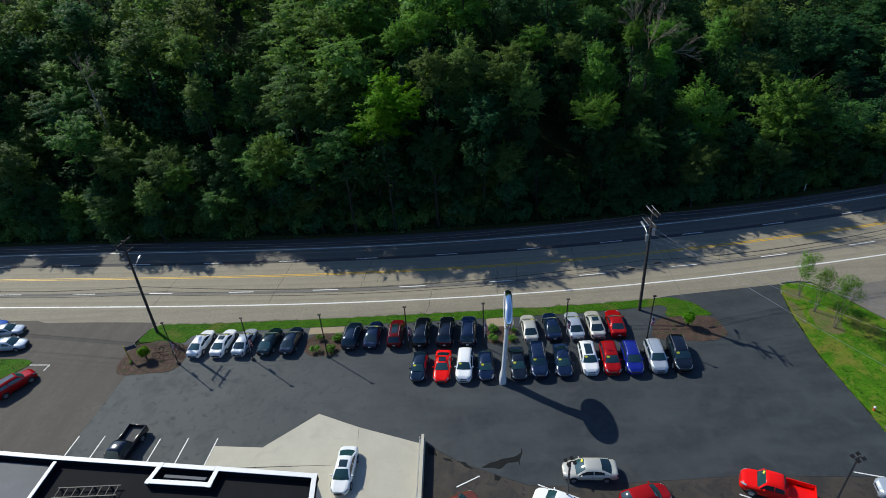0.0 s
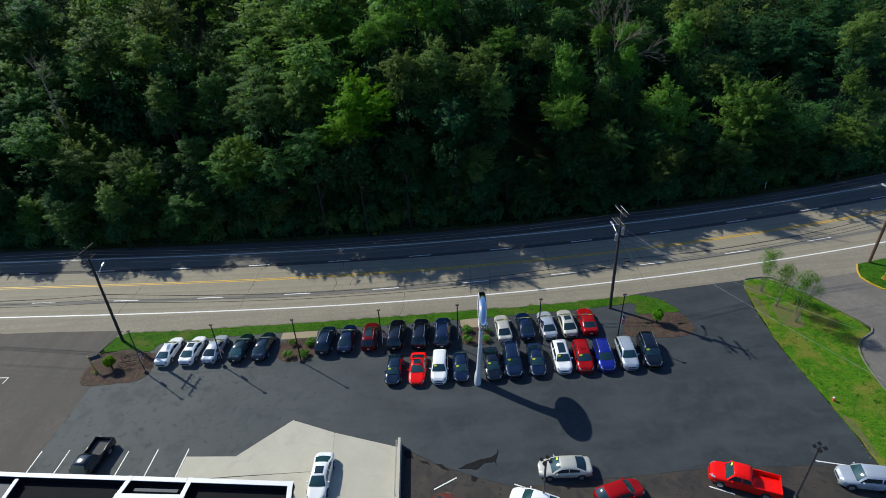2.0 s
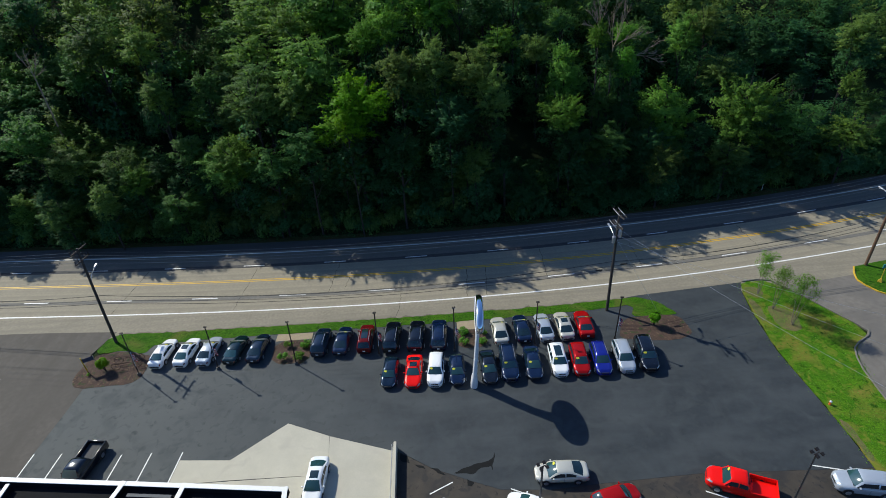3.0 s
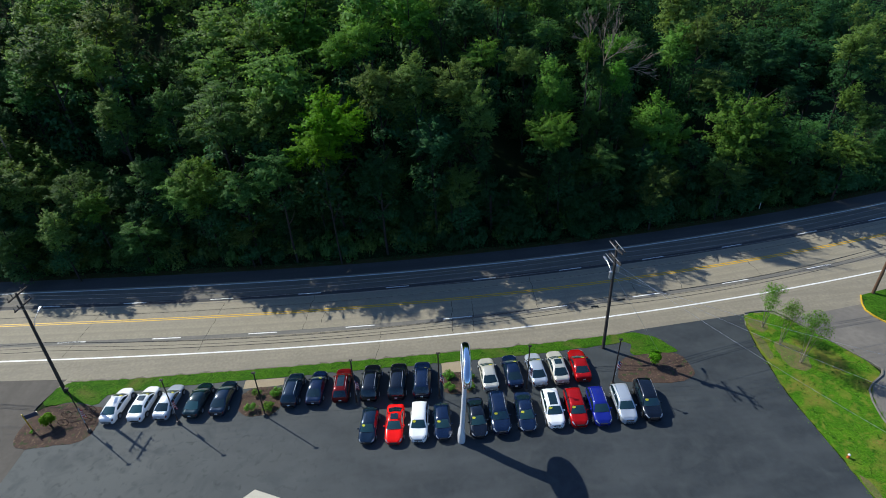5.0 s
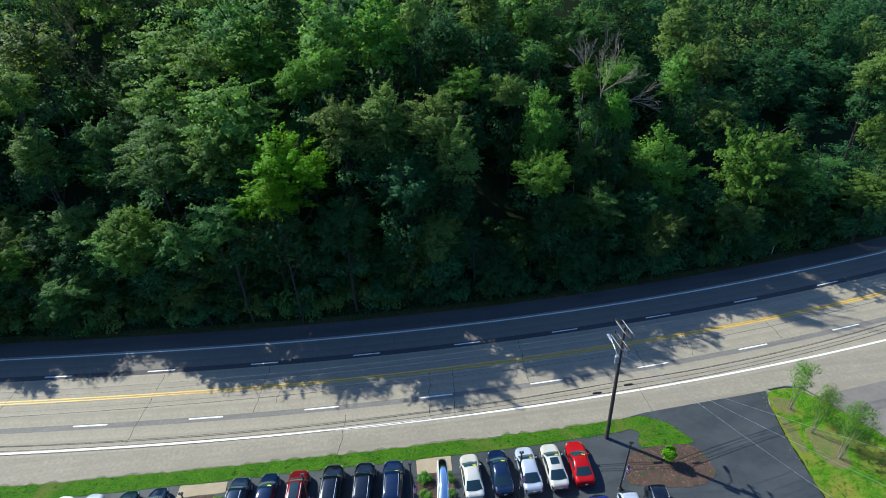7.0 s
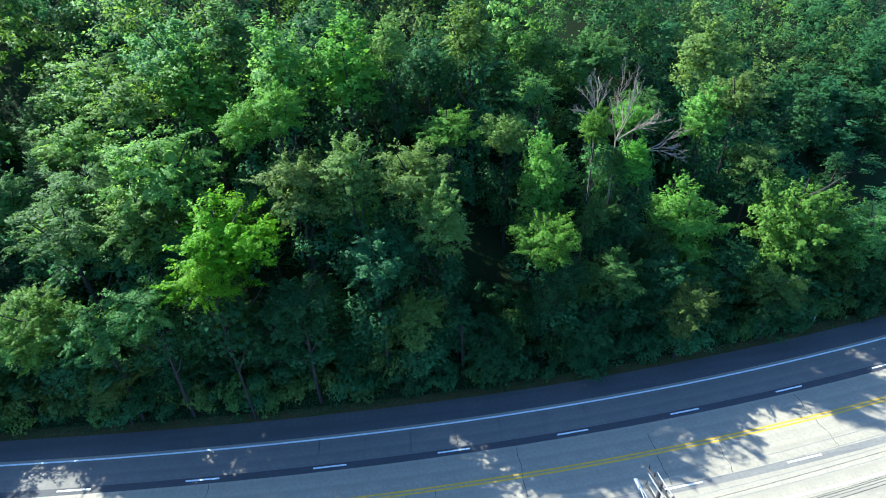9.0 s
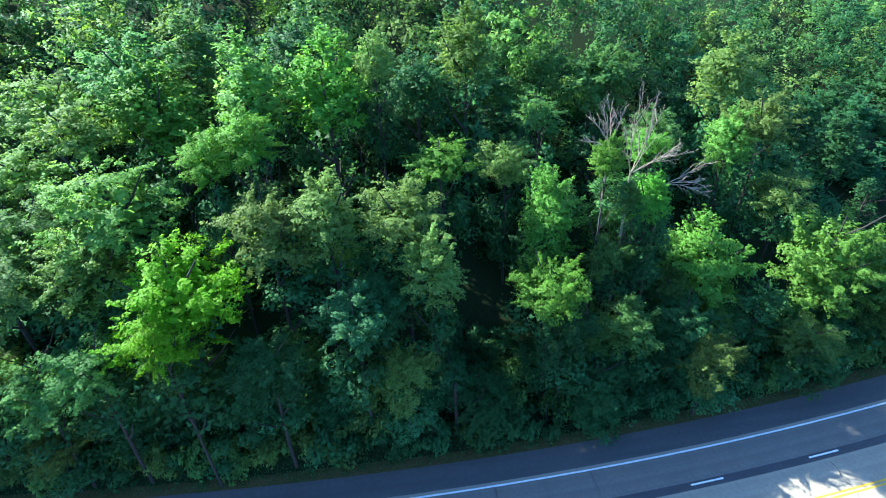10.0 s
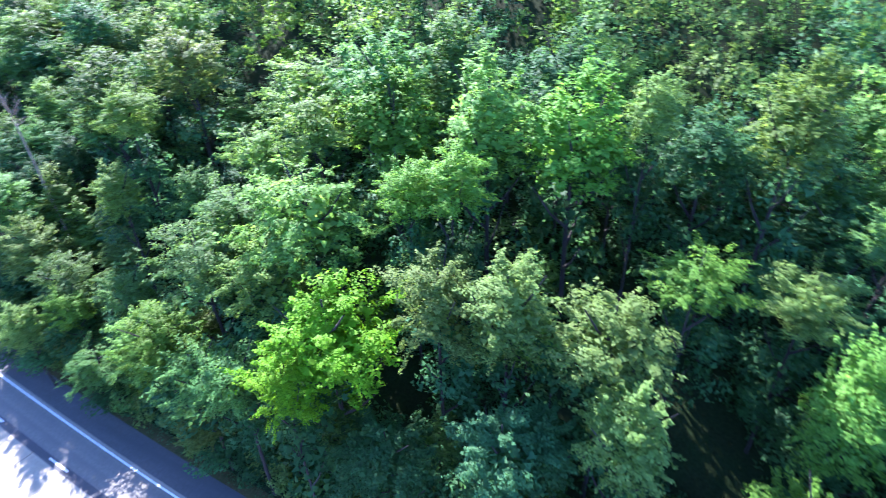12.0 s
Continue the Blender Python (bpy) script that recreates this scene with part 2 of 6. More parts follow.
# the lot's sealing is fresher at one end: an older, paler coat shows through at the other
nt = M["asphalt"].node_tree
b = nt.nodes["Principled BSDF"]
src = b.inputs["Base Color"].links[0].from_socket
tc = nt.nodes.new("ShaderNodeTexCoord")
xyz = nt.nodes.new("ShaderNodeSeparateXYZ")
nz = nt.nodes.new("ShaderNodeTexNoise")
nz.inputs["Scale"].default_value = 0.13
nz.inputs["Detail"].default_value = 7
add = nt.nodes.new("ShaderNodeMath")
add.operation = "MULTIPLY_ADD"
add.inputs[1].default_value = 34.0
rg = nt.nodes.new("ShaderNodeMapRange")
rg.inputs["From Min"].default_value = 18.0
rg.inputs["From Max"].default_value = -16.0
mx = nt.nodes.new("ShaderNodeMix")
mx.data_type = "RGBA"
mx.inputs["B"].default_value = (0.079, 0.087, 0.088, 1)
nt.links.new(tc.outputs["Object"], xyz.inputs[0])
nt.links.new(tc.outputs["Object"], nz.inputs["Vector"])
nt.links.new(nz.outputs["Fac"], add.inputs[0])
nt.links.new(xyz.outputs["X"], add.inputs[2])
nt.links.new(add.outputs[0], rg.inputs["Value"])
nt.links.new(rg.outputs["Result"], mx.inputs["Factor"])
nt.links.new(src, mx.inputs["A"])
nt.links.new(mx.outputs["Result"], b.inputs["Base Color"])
spotted(M["asphalt"], 0.45, 0.5, (0.043, 0.052, 0.057), 0.25)
spotted(M["asphalt"], 1.3, 0.56, (0.033, 0.041, 0.045), 0.22, 31.0)
spotted(M["brown_asphalt"], 0.7, 0.55, (0.026, 0.024, 0.023), 0.08, 12.0)
spotted(M["brown_asphalt"], 2.3, 0.62, (0.018, 0.017, 0.017), 0.05, 44.0)
spotted(M["old_asphalt"], 0.6, 0.56, (0.066, 0.058, 0.050), 0.14, 23.0)
spotted(M["slab"], 0.8, 0.60, (0.238, 0.211, 0.162), 0.16, 9.0)
spotted(M["shoulder"], 0.9, 0.60, (0.205, 0.182, 0.142), 0.14, 17.0)
spotted(M["mulch"], 1.5, 0.58, (0.030, 0.046, 0.012), 0.08, 27.0)
spotted(M["mulch"], 4.0, 0.6, (0.15, 0.10, 0.06), 0.06, 41.0)
spotted(M["concrete"], 0.5, 0.55, (0.44, 0.41, 0.34), 0.14, 5.0)


def turf(name, deep, fresh, straw, dry):
    """Grass seen from above: deep and fresh green in patches, straw-coloured wear, fine blades."""
    m = mat(name, deep, 0.9, scale=0.55, bump=0.9, fine=0.5, fine_scale=7.0, second=fresh, spec=0.1)
    spotted(m, 0.22, dry, straw, 0.16, 7.0)
    spotted(m, 1.1, dry + 0.02, tuple(0.5 * (a + b) for a, b in zip(straw, fresh)), 0.12, 19.0)
    spotted(m, 2.2, 0.58, tuple(0.6 * c for c in deep), 0.1, 3.0)
    return m


M["grass"] = turf("mown_grass", (0.024, 0.086, 0.005), (0.055, 0.140, 0.007), (0.11, 0.118, 0.028), 0.59)
M["rough_grass"] = turf("patchy_grass", (0.034, 0.122, 0.005), (0.088, 0.200, 0.009), (0.20, 0.175, 0.035), 0.51)
LEAF = {
    "mid": leaf_mat("leaf_mid", (0.068, 0.167, 0.044), (0.147, 0.313, 0.060), 0.12),
    "bright": leaf_mat("leaf_bright", (0.100, 0.252, 0.010), (0.190, 0.430, 0.010), 0.12),
    "fresh": leaf_mat("leaf_fresh", (0.103, 0.220, 0.044), (0.196, 0.370, 0.055), 0.12),
    "pale": leaf_mat("leaf_pale", (0.115, 0.206, 0.051), (0.206, 0.352, 0.065), 0.12),
    "lush": leaf_mat("leaf_lush", (0.093, 0.247, 0.034), (0.185, 0.413, 0.042), 0.12),
    "jade": leaf_mat("leaf_jade", (0.098, 0.258, 0.042), (0.186, 0.417, 0.055), 0.12),
    # deep: a dark green; also colours in shade low down and on the right
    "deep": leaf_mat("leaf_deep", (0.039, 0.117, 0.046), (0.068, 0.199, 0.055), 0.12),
    "grass": leaf_mat("leaf_grass", (0.102, 0.242, 0.015), (0.149, 0.316, 0.019), 0.1),
}

# ---------------------------------------------------------------- helpers for building


def mesh_from(name, verts, faces, material, smooth=False):
    me = bpy.data.meshes.new(name)
    me.from_pydata([tuple(v) for v in verts], [], faces)
    for m in (material if isinstance(material, (list, tuple)) else [material]):
        me.materials.append(m)
    if smooth:
        me.shade_smooth()
    return me


def empty(name, m=None):
    ob = new(name)
    ob.empty_display_size = 0.3
    if m is not None:
        ob.matrix_world = m
    return ob


def part(name, bm, material, parent=None, label="", smooth=False):
    """Links a bmesh as one mesh object under a thing or a part."""
    me = bpy.data.meshes.new(name)
    bm.normal_update()
    bm.to_mesh(me)
    bm.free()
    for m in (material if isinstance(material, (list, tuple)) else [material]):
        me.materials.append(m)
    if smooth:
        me.shade_smooth()
    return piece(name, me, parent, label)


def piece(name, me, parent=None, label="", m=None):
    ob = new(name, me)
    if parent is not None:
        ob.parent = parent
    if m is not None:
        ob.matrix_basis = m
    if label:
        tagged(ob, label)
    return ob


def box(size, m=None, bevel=0.0, bm=None, taper=1.0):
    """A box, centred, top face scaled by taper, edges rounded by bevel."""
    bm = bm or bmesh.new()
    got = bmesh.ops.create_cube(bm, size=1)
    vs = got["verts"]
    for v in vs:
        k = taper if v.co.z > 0 else 1.0
        v.co = Vector((v.co.x * size[0] * k, v.co.y * size[1] * k, v.co.z * size[2]))
    if bevel:
        es = {e for v in vs for e in v.link_edges}
        r = bmesh.ops.bevel(bm, geom=list(es), offset=bevel, segments=2, affect="EDGES", profile=0.6)
        vs = list({v for f in r["faces"] for v in f.verts} | {v for v in vs if v.is_valid})
    if m is not None:
        bmesh.ops.transform(bm, matrix=m, verts=vs)
    return bm


def tube(points, radii, sides=8, bm=None, caps=True):
    """A tapered round bar along a line of points."""
    bm = bm or bmesh.new()
    pts = [Vector(p) for p in points]
    rings = []
    for i, p in enumerate(pts):
        d = (pts[min(i + 1, len(pts) - 1)] - pts[max(i - 1, 0)]).normalized()
        u = d.cross(Vector((0, 0, 1)) if abs(d.z) < 0.9 else Vector((1, 0, 0))).normalized()
        w = d.cross(u)
        r = radii[i] if isinstance(radii, (list, tuple)) else radii
        rings.append([bm.verts.new(p + (u * math.cos(a) + w * math.sin(a)) * r) for a in (2 * math.pi * k / sides for k in range(sides))])
    for a, b in zip(rings, rings[1:]):
        for k in range(sides):
            bm.faces.new((a[k], a[(k + 1) % sides], b[(k + 1) % sides], b[k]))
    if caps:
        bm.faces.new(rings[0][::-1])
        bm.faces.new(rings[-1])
    return bm


def slab(name, outline, top, thick, material, parent=None, bevel=0.0):
    """A flat piece with the outline given, its top at a height and a thickness below it."""
    bm = bmesh.new()
    vs = [bm.verts.new((x, y, top)) for x, y in outline]
    f = bm.faces.new(vs)
    if f.normal.z < 0 or sum(a[0] * b[1] - b[0] * a[1] for a, b in zip(outline, outline[1:] + outline[:1])) < 0:
        f.normal_flip()
    g = bmesh.ops.extrude_face_region(bm, geom=[f])
    for v in g["geom"]:
        if isinstance(v, bmesh.types.BMVert):
            v.co.z -= thick
    bmesh.ops.recalc_face_normals(bm, faces=bm.faces)
    return part(name, bm, material, parent)


def ribbon(name, xs, offs, top, thick, material, parent=None):
    """A band along the road between two offsets from its middle line."""
    vs, fs = [], []
    for x in xs:
        for o in offs:
            p = road_at(x, o)
            vs += [(p[0], p[1], top), (p[0], p[1], top - thick)]
    n = len(xs)
    for i in range(n - 1):
        a, b = 4 * i, 4 * i + 4
        fs += [(a, b, b + 2, a + 2), (a, a + 1, b + 1, b), (a + 2, b + 2, b + 3, a + 3), (a + 1, a + 3, b + 3, b + 1)]
    me = mesh_from(name, vs, fs, material)
    bm = bmesh.new()
    bm.from_mesh(me)
    bmesh.ops.recalc_face_normals(bm, faces=bm.faces)
    bm.to_mesh(me)
    bm.free()
    ob = new(name, me)
    if parent is not None:
        ob.parent = parent
    return ob


def road_mid(x):
    u = x - 2.0
    return 63.05 + 0.00126 * u * u + 3.1e-6 * u ** 3 - 3.4e-8 * u ** 4


def road_slope(x):
    u = x - 2.0
    return 0.00252 * u + 9.3e-6 * u * u - 1.36e-7 * u ** 3


def road_at(x, off):
    """The point beside the middle line at x, off metres towards the woods."""
    s = road_slope(x)
    k = 1 / math.hypot(1, s)
    return (x - off * s * k, road_mid(x) + off * k)


def road_turn(x):
    return math.degrees(math.atan(road_slope(x)))


def hill(x, y):
    """The height of the ground: level below the road, a wooded bank above it."""
    d = y - (road_mid(max(-130, min(130, x))) + 10.6)
    if d <= 0:
        return 0.0
    low = 1.0 - 0.35 / (1 + math.exp(-(x - 25) / 10))
    rise = low * (0.47 * d + 0.2 * max(0, d - 20)) if d < 70 else low * 42.9 + 0.2 * (d - 70)
    rise = rise * min(1, d / 6) ** 0.5
    return min(rise, 95) + 0.5 * noise.noise(Vector((x * 0.1, y * 0.1, 0))) * min(1, d / 6)


# ---------------------------------------------------------------- ground, road
gx = sorted(set([-2500, -1200, -600, -300, -200, -160] + list(range(-140, 141, 4)) + [160, 200, 300, 600, 1200, 2500]))
gy = sorted(set([-2500, -1000, -400, -150, -60, 0, 30, 60, 66] + [68 + i * 1.5 for i in range(16)] + [94 + 4 * i for i in range(20)] + [190, 260, 400, 800, 2500]))
gv = [(x, y, hill(x, y) - 0.12) for y in gy for x in gx]
nx = len(gx)
gf = [(j * nx + i, j * nx + i + 1, (j + 1) * nx + i + 1, (j + 1) * nx + i) for j in range(len(gy) - 1) for i in range(nx - 1)]
ground = new("ground", mesh_from("ground", gv, gf, M["ground"], True))
tagged(ground, "dark leaf-littered ground rising into a wooded hillside", "ground", kind="structure")

rx = [-150 + 4 * i for i in range(76)]
road = empty("road")
tagged(road, "pale concrete four-lane road with worn white and yellow lines", "road", kind="structure")
ribbon("roadbed", rx, (-7.3, 7.4), -0.005, 0.1, M["joint"], road)
ribbon("tar_seam", rx, (-4.25, -3.55), 0.0022, 0.02, M["seam"], road)
ribbon("tar_seam", rx, (3.25, 4.0), 0.0022, 0.02, M["dark_seam"], road)
ribbon("near_shoulder", rx, (-11.6, -7.31), -0.003, 0.1, M["shoulder"], road)
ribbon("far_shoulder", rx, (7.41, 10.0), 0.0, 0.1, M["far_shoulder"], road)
ribbon("litter_strip", rx, (10.0, 11.3), 0.012, 0.1, M["litter"], road)
LINE_H = 0.006
for name, o, w, mt in (("edge_line", -6.75, 0.22, "white_line"), ("edge_line", 7.0, 0.17, "white_line"), ("centre_line", -0.17, 0.16, "yellow_line"), ("centre_line", 0.17, 0.16, "yellow_line")):
    ribbon(name, rx, (o - w / 2, o + w / 2), LINE_H, 0.02, M[mt], road)
for off, first, long in ((-3.75, -8.2, 3.6), (3.72, 8.4, 3.15)):
    bm = box((long, 0.16, 0.02), Matrix.Translation((0, 0, LINE_H - 0.01)))
    dash_me = bpy.data.meshes.new("lane_dash")
    bm.to_mesh(dash_me)
    bm.free()
    dash_me.materials.append(M["white_line"])
    for k in range(-10, 11):
        x = first + 12.05 * k
        if -125 < x < 125:
            p = road_at(x, off)
            piece("lane_dash", dash_me, road, m=pose(p[0], p[1], 0, 0, 0, road_turn(x)))

# ---------------------------------------------------------------- the lot and its edges


def rounded(pts, times=2):
    """The outline with its corners cut again and again into curves."""
    for _ in range(times):
        out = []
        for a, b in zip(pts, pts[1:] + pts[:1]):
            out += [(a[0] * 0.78 + b[0] * 0.22, a[1] * 0.78 + b[1] * 0.22), (a[0] * 0.22 + b[0] * 0.78, a[1] * 0.22 + b[1] * 0.78)]
        pts = out
    return pts


drive = slab("drive", [(-75, 10), (-42.51, 10), (-42.51, 33.4), (-42.31, 37), (-41.81, 42), (-41.51, 46.1), (-43.3, 47.0), (-43.4, 51), (-42.2, 54.6), (-42.0, 54.95), (-50.2, 55.75), (-56.2, 56.2), (-58.6, 56.35), (-60.2, 57.0), (-75, 58.2)], 0.002, 0.1, M["old_asphalt"])
tagged(drive, "brown-grey worn asphalt side drive joining the road", "drive", kind="structure")
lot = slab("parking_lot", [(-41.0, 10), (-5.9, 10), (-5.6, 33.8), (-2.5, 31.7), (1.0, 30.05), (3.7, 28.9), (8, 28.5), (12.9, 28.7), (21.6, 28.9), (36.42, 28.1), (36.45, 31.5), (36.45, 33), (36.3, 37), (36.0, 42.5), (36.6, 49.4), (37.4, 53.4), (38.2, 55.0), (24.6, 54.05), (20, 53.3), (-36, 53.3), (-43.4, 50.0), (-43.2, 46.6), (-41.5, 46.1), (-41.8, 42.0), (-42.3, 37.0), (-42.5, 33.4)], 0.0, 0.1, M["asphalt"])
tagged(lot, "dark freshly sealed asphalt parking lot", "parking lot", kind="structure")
lower = slab("lower_lot", [(-5.59, -25), (60, -25), (60, 10), (46, 23.9), (36.43, 23.9), (36.42, 28.09), (21.6, 28.89), (12.9, 28.69), (8, 28.49), (3.7, 28.89), (1.0, 30.04), (-2.5, 31.69), (-5.59, 33.75)], -0.008, 0.1, M["brown_asphalt"])
tagged(lower, "brown dusty older asphalt at the lot's edge", "parking lot", kind="structure")
side_road = slab("side_road", [(38.2, 55.01), (41.8, 54.95), (47.6, 44.6), (44.0, 42.3), (43.0, 39), (42.4, 34), (46, 24), (90, 24), (90, 60.2), (60, 57.0)], -0.004, 0.1, M["side_asphalt"])
tagged(side_road, "pale grey asphalt side road meeting the main road", "road", kind="structure")



def ragged(pts, amp=0.1, step=0.7):
    """The outline with an uneven edge, as grass and mulch have."""
    out = []
    for a, c in zip(pts, pts[1:] + pts[:1]):
        n = max(1, int(math.hypot(c[0] - a[0], c[1] - a[1]) / step))
        for k in range(n):
            p = (a[0] + (c[0] - a[0]) * k / n, a[1] + (c[1] - a[1]) * k / n)
            out.append((p[0] + amp * noise.noise(Vector((p[0] * 1.3, p[1] * 1.3, 3))), p[1] + amp * 1.6 * noise.noise(Vector((p[0] * 1.1, p[1] * 1.1, 9)))))
    return out


verge = slab("verge", ragged(rounded([(-42.3, 54.5), (-36.9, 54.1), (-30, 53.9), (-17, 53.5), (-4, 53.35), (10, 53.25), (20, 53.5), (24.3, 53.75), (26.2, 52.75), (28.0, 50.2), (27.5, 49.95), (25.0, 50.05), (22.3, 50.2), (23.5, 52.3), (19, 52.0), (10, 51.7), (-10, 51.9), (-36.0, 52.3), (-36.6, 50.2), (-39.5, 51.4), (-43.2, 50.9)], 1), 0.12, 0.45), 0.028, 0.12, M["grass"])
tagged(verge, "narrow strip of green mown grass beside the road", "grass", kind="structure")
dirt = slab("dirt_edge", ragged([(-42.0, 54.6), (-36.9, 54.25), (-30, 54.0), (-17, 53.65), (-4, 53.5), (10, 53.4), (20, 53.62), (23.0, 53.75), (23.0, 53.2), (20, 53.0), (10, 52.8), (-17, 53.0), (-36.9, 53.6)], 0.3, 0.5), 0.012, 0.05, M["dirt"])
tagged(dirt, "ragged line of brown dirt between shoulder and grass", "ground", kind="structure")
for pts in ([(-5.4, 33.4), (-4.6, 33.0), (-4.3, 32.5), (-5.0, 32.6), (-5.3, 32.9)], [(-3.9, 32.4), (-3.0, 31.9), (-2.8, 31.5), (-3.6, 31.7)], [(-2.5, 31.6), (-1.2, 31.0), (-1.0, 30.8), (-1.9, 31.0)], [(0.8, 30.1), (1.5, 29.8), (1.3, 29.5), (0.9, 29.7)]):
    tagged(slab("debris_line", ragged(pts, 0.22, 0.2), 0.004, 0.003, M["damp"]), "dark damp leaf debris along the old asphalt's edge", "stain", kind="structure")
left_grass = slab("grass_patch", rounded([(-64, 49.6), (-57.0, 49.4), (-55.0, 48.6), (-56.0, 47.2), (-58.0, 45.6), (-66, 44)]), 0.05, 0.12, M["grass"])
tagged(left_grass, "small patch of green grass beyond the drive", "grass", kind="structure")
field = slab("grass_bank", ragged(rounded([(38.25, 55.05), (41.8, 54.9), (47.7, 44.7), (44.3, 42.2), (43.1, 39), (42.4, 34), (45.9, 24), (36.3, 23.6), (36.5, 28.4), (36.5, 33), (36.4, 37), (36.1, 42.5), (36.7, 49.4), (37.5, 53.4)], 1), 0.2, 0.5), 0.03, 0.12, M["rough_grass"])
tagged(field, "patchy yellow-green grass bank between lot and side road", "grass", kind="structure")
for name, pts, mt, lab in (
        ("mulch_bed", [(-43.7, 47.4), (-43.0, 45.6), (-40.8, 45.4), (-35.2, 45.6), (-35.6, 50.1), (-36.8, 50.19), (-39.5, 51.3), (-43.1, 50.8)], "mulch", "brown bark mulch bed with wild shrubs at the drive"),
        ("mulch_bed", [(-20.6, 46.8), (-16.2, 46.6), (-16.4, 50.7), (-20.8, 50.7)], "mulch", "brown bark mulch bed between parked cars"),
        ("mulch_bed", [(1.2, 47.0), (4.6, 47.0), (4.6, 50.1), (1.3, 50.1)], "mulch", "brown bark mulch bed behind the tall sign"),
        ("mulch_bed", [(19.7, 46.5), (21.1, 49.7), (23.0, 50.1), (25.5, 50.1), (27.5, 50.0), (28.3, 48.7), (28.3, 46.2), (25.7, 45.55), (22.3, 46.1)], "mulch", "brown bark mulch bed at the corner of the entrance"),
        ("gravel_strip", [(-20.8, 50.75), (-16.4, 50.75), (-16.4, 51.85), (-20.8, 52.0)], "paver", "tan gravel strip behind the mulch"),
        ("gravel_strip", [(1.3, 50.15), (4.6, 50.15), (4.6, 51.75), (1.3, 51.75)], "paver", "tan gravel strip behind the mulch"),
        ("bare_patch", [(37.8, 53.8), (38.8, 54.1), (39.8, 53.3), (39.6, 52.1), (38.6, 51.7), (37.7, 52.3)], "bare_soil", "small patch of bare soil at a young birch"),
        ("bare_patch", [(36.6, 33.4), (37.0, 33.2), (37.3, 31.8), (37.2, 29.6), (37.0, 28.6), (36.6, 28.6), (36.55, 31.0)], "bare_soil", "strip of dry straw-coloured soil along the lot's edge"),
        ("bare_patch", [(37.2, 51.6), (38.0, 51.4), (38.0, 49.4), (37.6, 47.6), (36.9, 47.4), (37.0, 49.4)], "bare_soil", "worn olive-brown strip of bank beside the entrance"),
        ("bare_patch", [(38.4, 48.6), (38.9, 50.1), (39.9, 50.0), (41.4, 48.5), (41.0, 47.0), (40.6, 45.7), (39.6, 45.4), (38.6, 45.9), (38.3, 47.0)], "bare_soil", "bare sandy soil under young trees")):
    top = {"mulch": 0.022, "paver": 0.018, "bare_soil": 0.034}[mt]
    tagged(slab(name, ragged(rounded(pts, 2 if mt == "bare_soil" or len(pts) > 4 else 1) if mt != "paver" else pts, 0.14 if mt != "paver" else 0.04, 0.5), top, 0.1 if mt != "bare_soil" else 0.02, M[mt]), lab, "bed" if mt == "mulch" else "ground", kind="structure")

tagged(slab("damp_stain", ragged([(-0.3, 30.9), (1.1, 31.5), (2.6, 31.85), (3.5, 32.2), (3.55, 32.9), (3.66, 32.2), (3.3, 31.45), (3.25, 30.8), (3.1, 31.35), (2.2, 31.1), (1.2, 30.6), (0.5, 30.65)], 0.16, 0.25), 0.004, 0.003, M["damp"]), "dark damp stain on the asphalt", "stain", kind="structure")
# wandering cracks across the lanes
for i, (x, o0, o1) in enumerate(((-15.4, -3.6, 3.3), (-13.3, -2.6, 0.9), (-27.5, -6.4, 3.0), (3.0, -6.5, -0.3), (5.6, -6.6, -0.2), (27.0, -3.5, 2.0), (33.0, -3.5, 0.4), (-6.0, -9.8, -5.0), (14.0, -3.5, 3.0), (44.0, -3.4, 3.0), (-44.0, -6.5, 3.4))):
    pts, n = [], 14
    for k in range(n + 1):
        q = road_at(x + 0.22 * noise.noise(Vector((i * 7.1, k * 0.45, 0))) + 0.5 * k / n, o0 + (o1 - o0) * k / n)
        pts.append(q)
    vs = [(a + s * 0.02, b, 0.0026) for a, b in pts for s in (-1, 1)]
    piece("crack", mesh_from("crack", vs, [(2 * k, 2 * k + 1, 2 * k + 3, 2 * k + 2) for k in range(n)], M["damp"]), road)

# pale concrete pad in front of the building, four slabs with open joints
pad = empty("concrete_pad")
tagged(pad, "pale concrete apron with cut joints before the building", "pavement", kind="structure")
for pts in ([(-16.9, 38.1), (-12.42, 36.12), (-12.05, 31.8), (-21.95, 32.02), (-21.78, 34.22)],
            [(-12.38, 36.1), (-5.9, 33.75), (-6.05, 20), (-11.2, 20)],
            [(-26.8, 34.66), (-21.79, 34.21), (-21.96, 32.0), (-27.0, 32.0)],
            [(-27.0, 31.985), (-12.06, 31.785), (-11.22, 20), (-27.1, 20)]):
    slab("slab", pts, 0.03, 0.06, M["concrete"], pad)

# ---------------------------------------------------------------- trees
rng = np.random.default_rng(11)


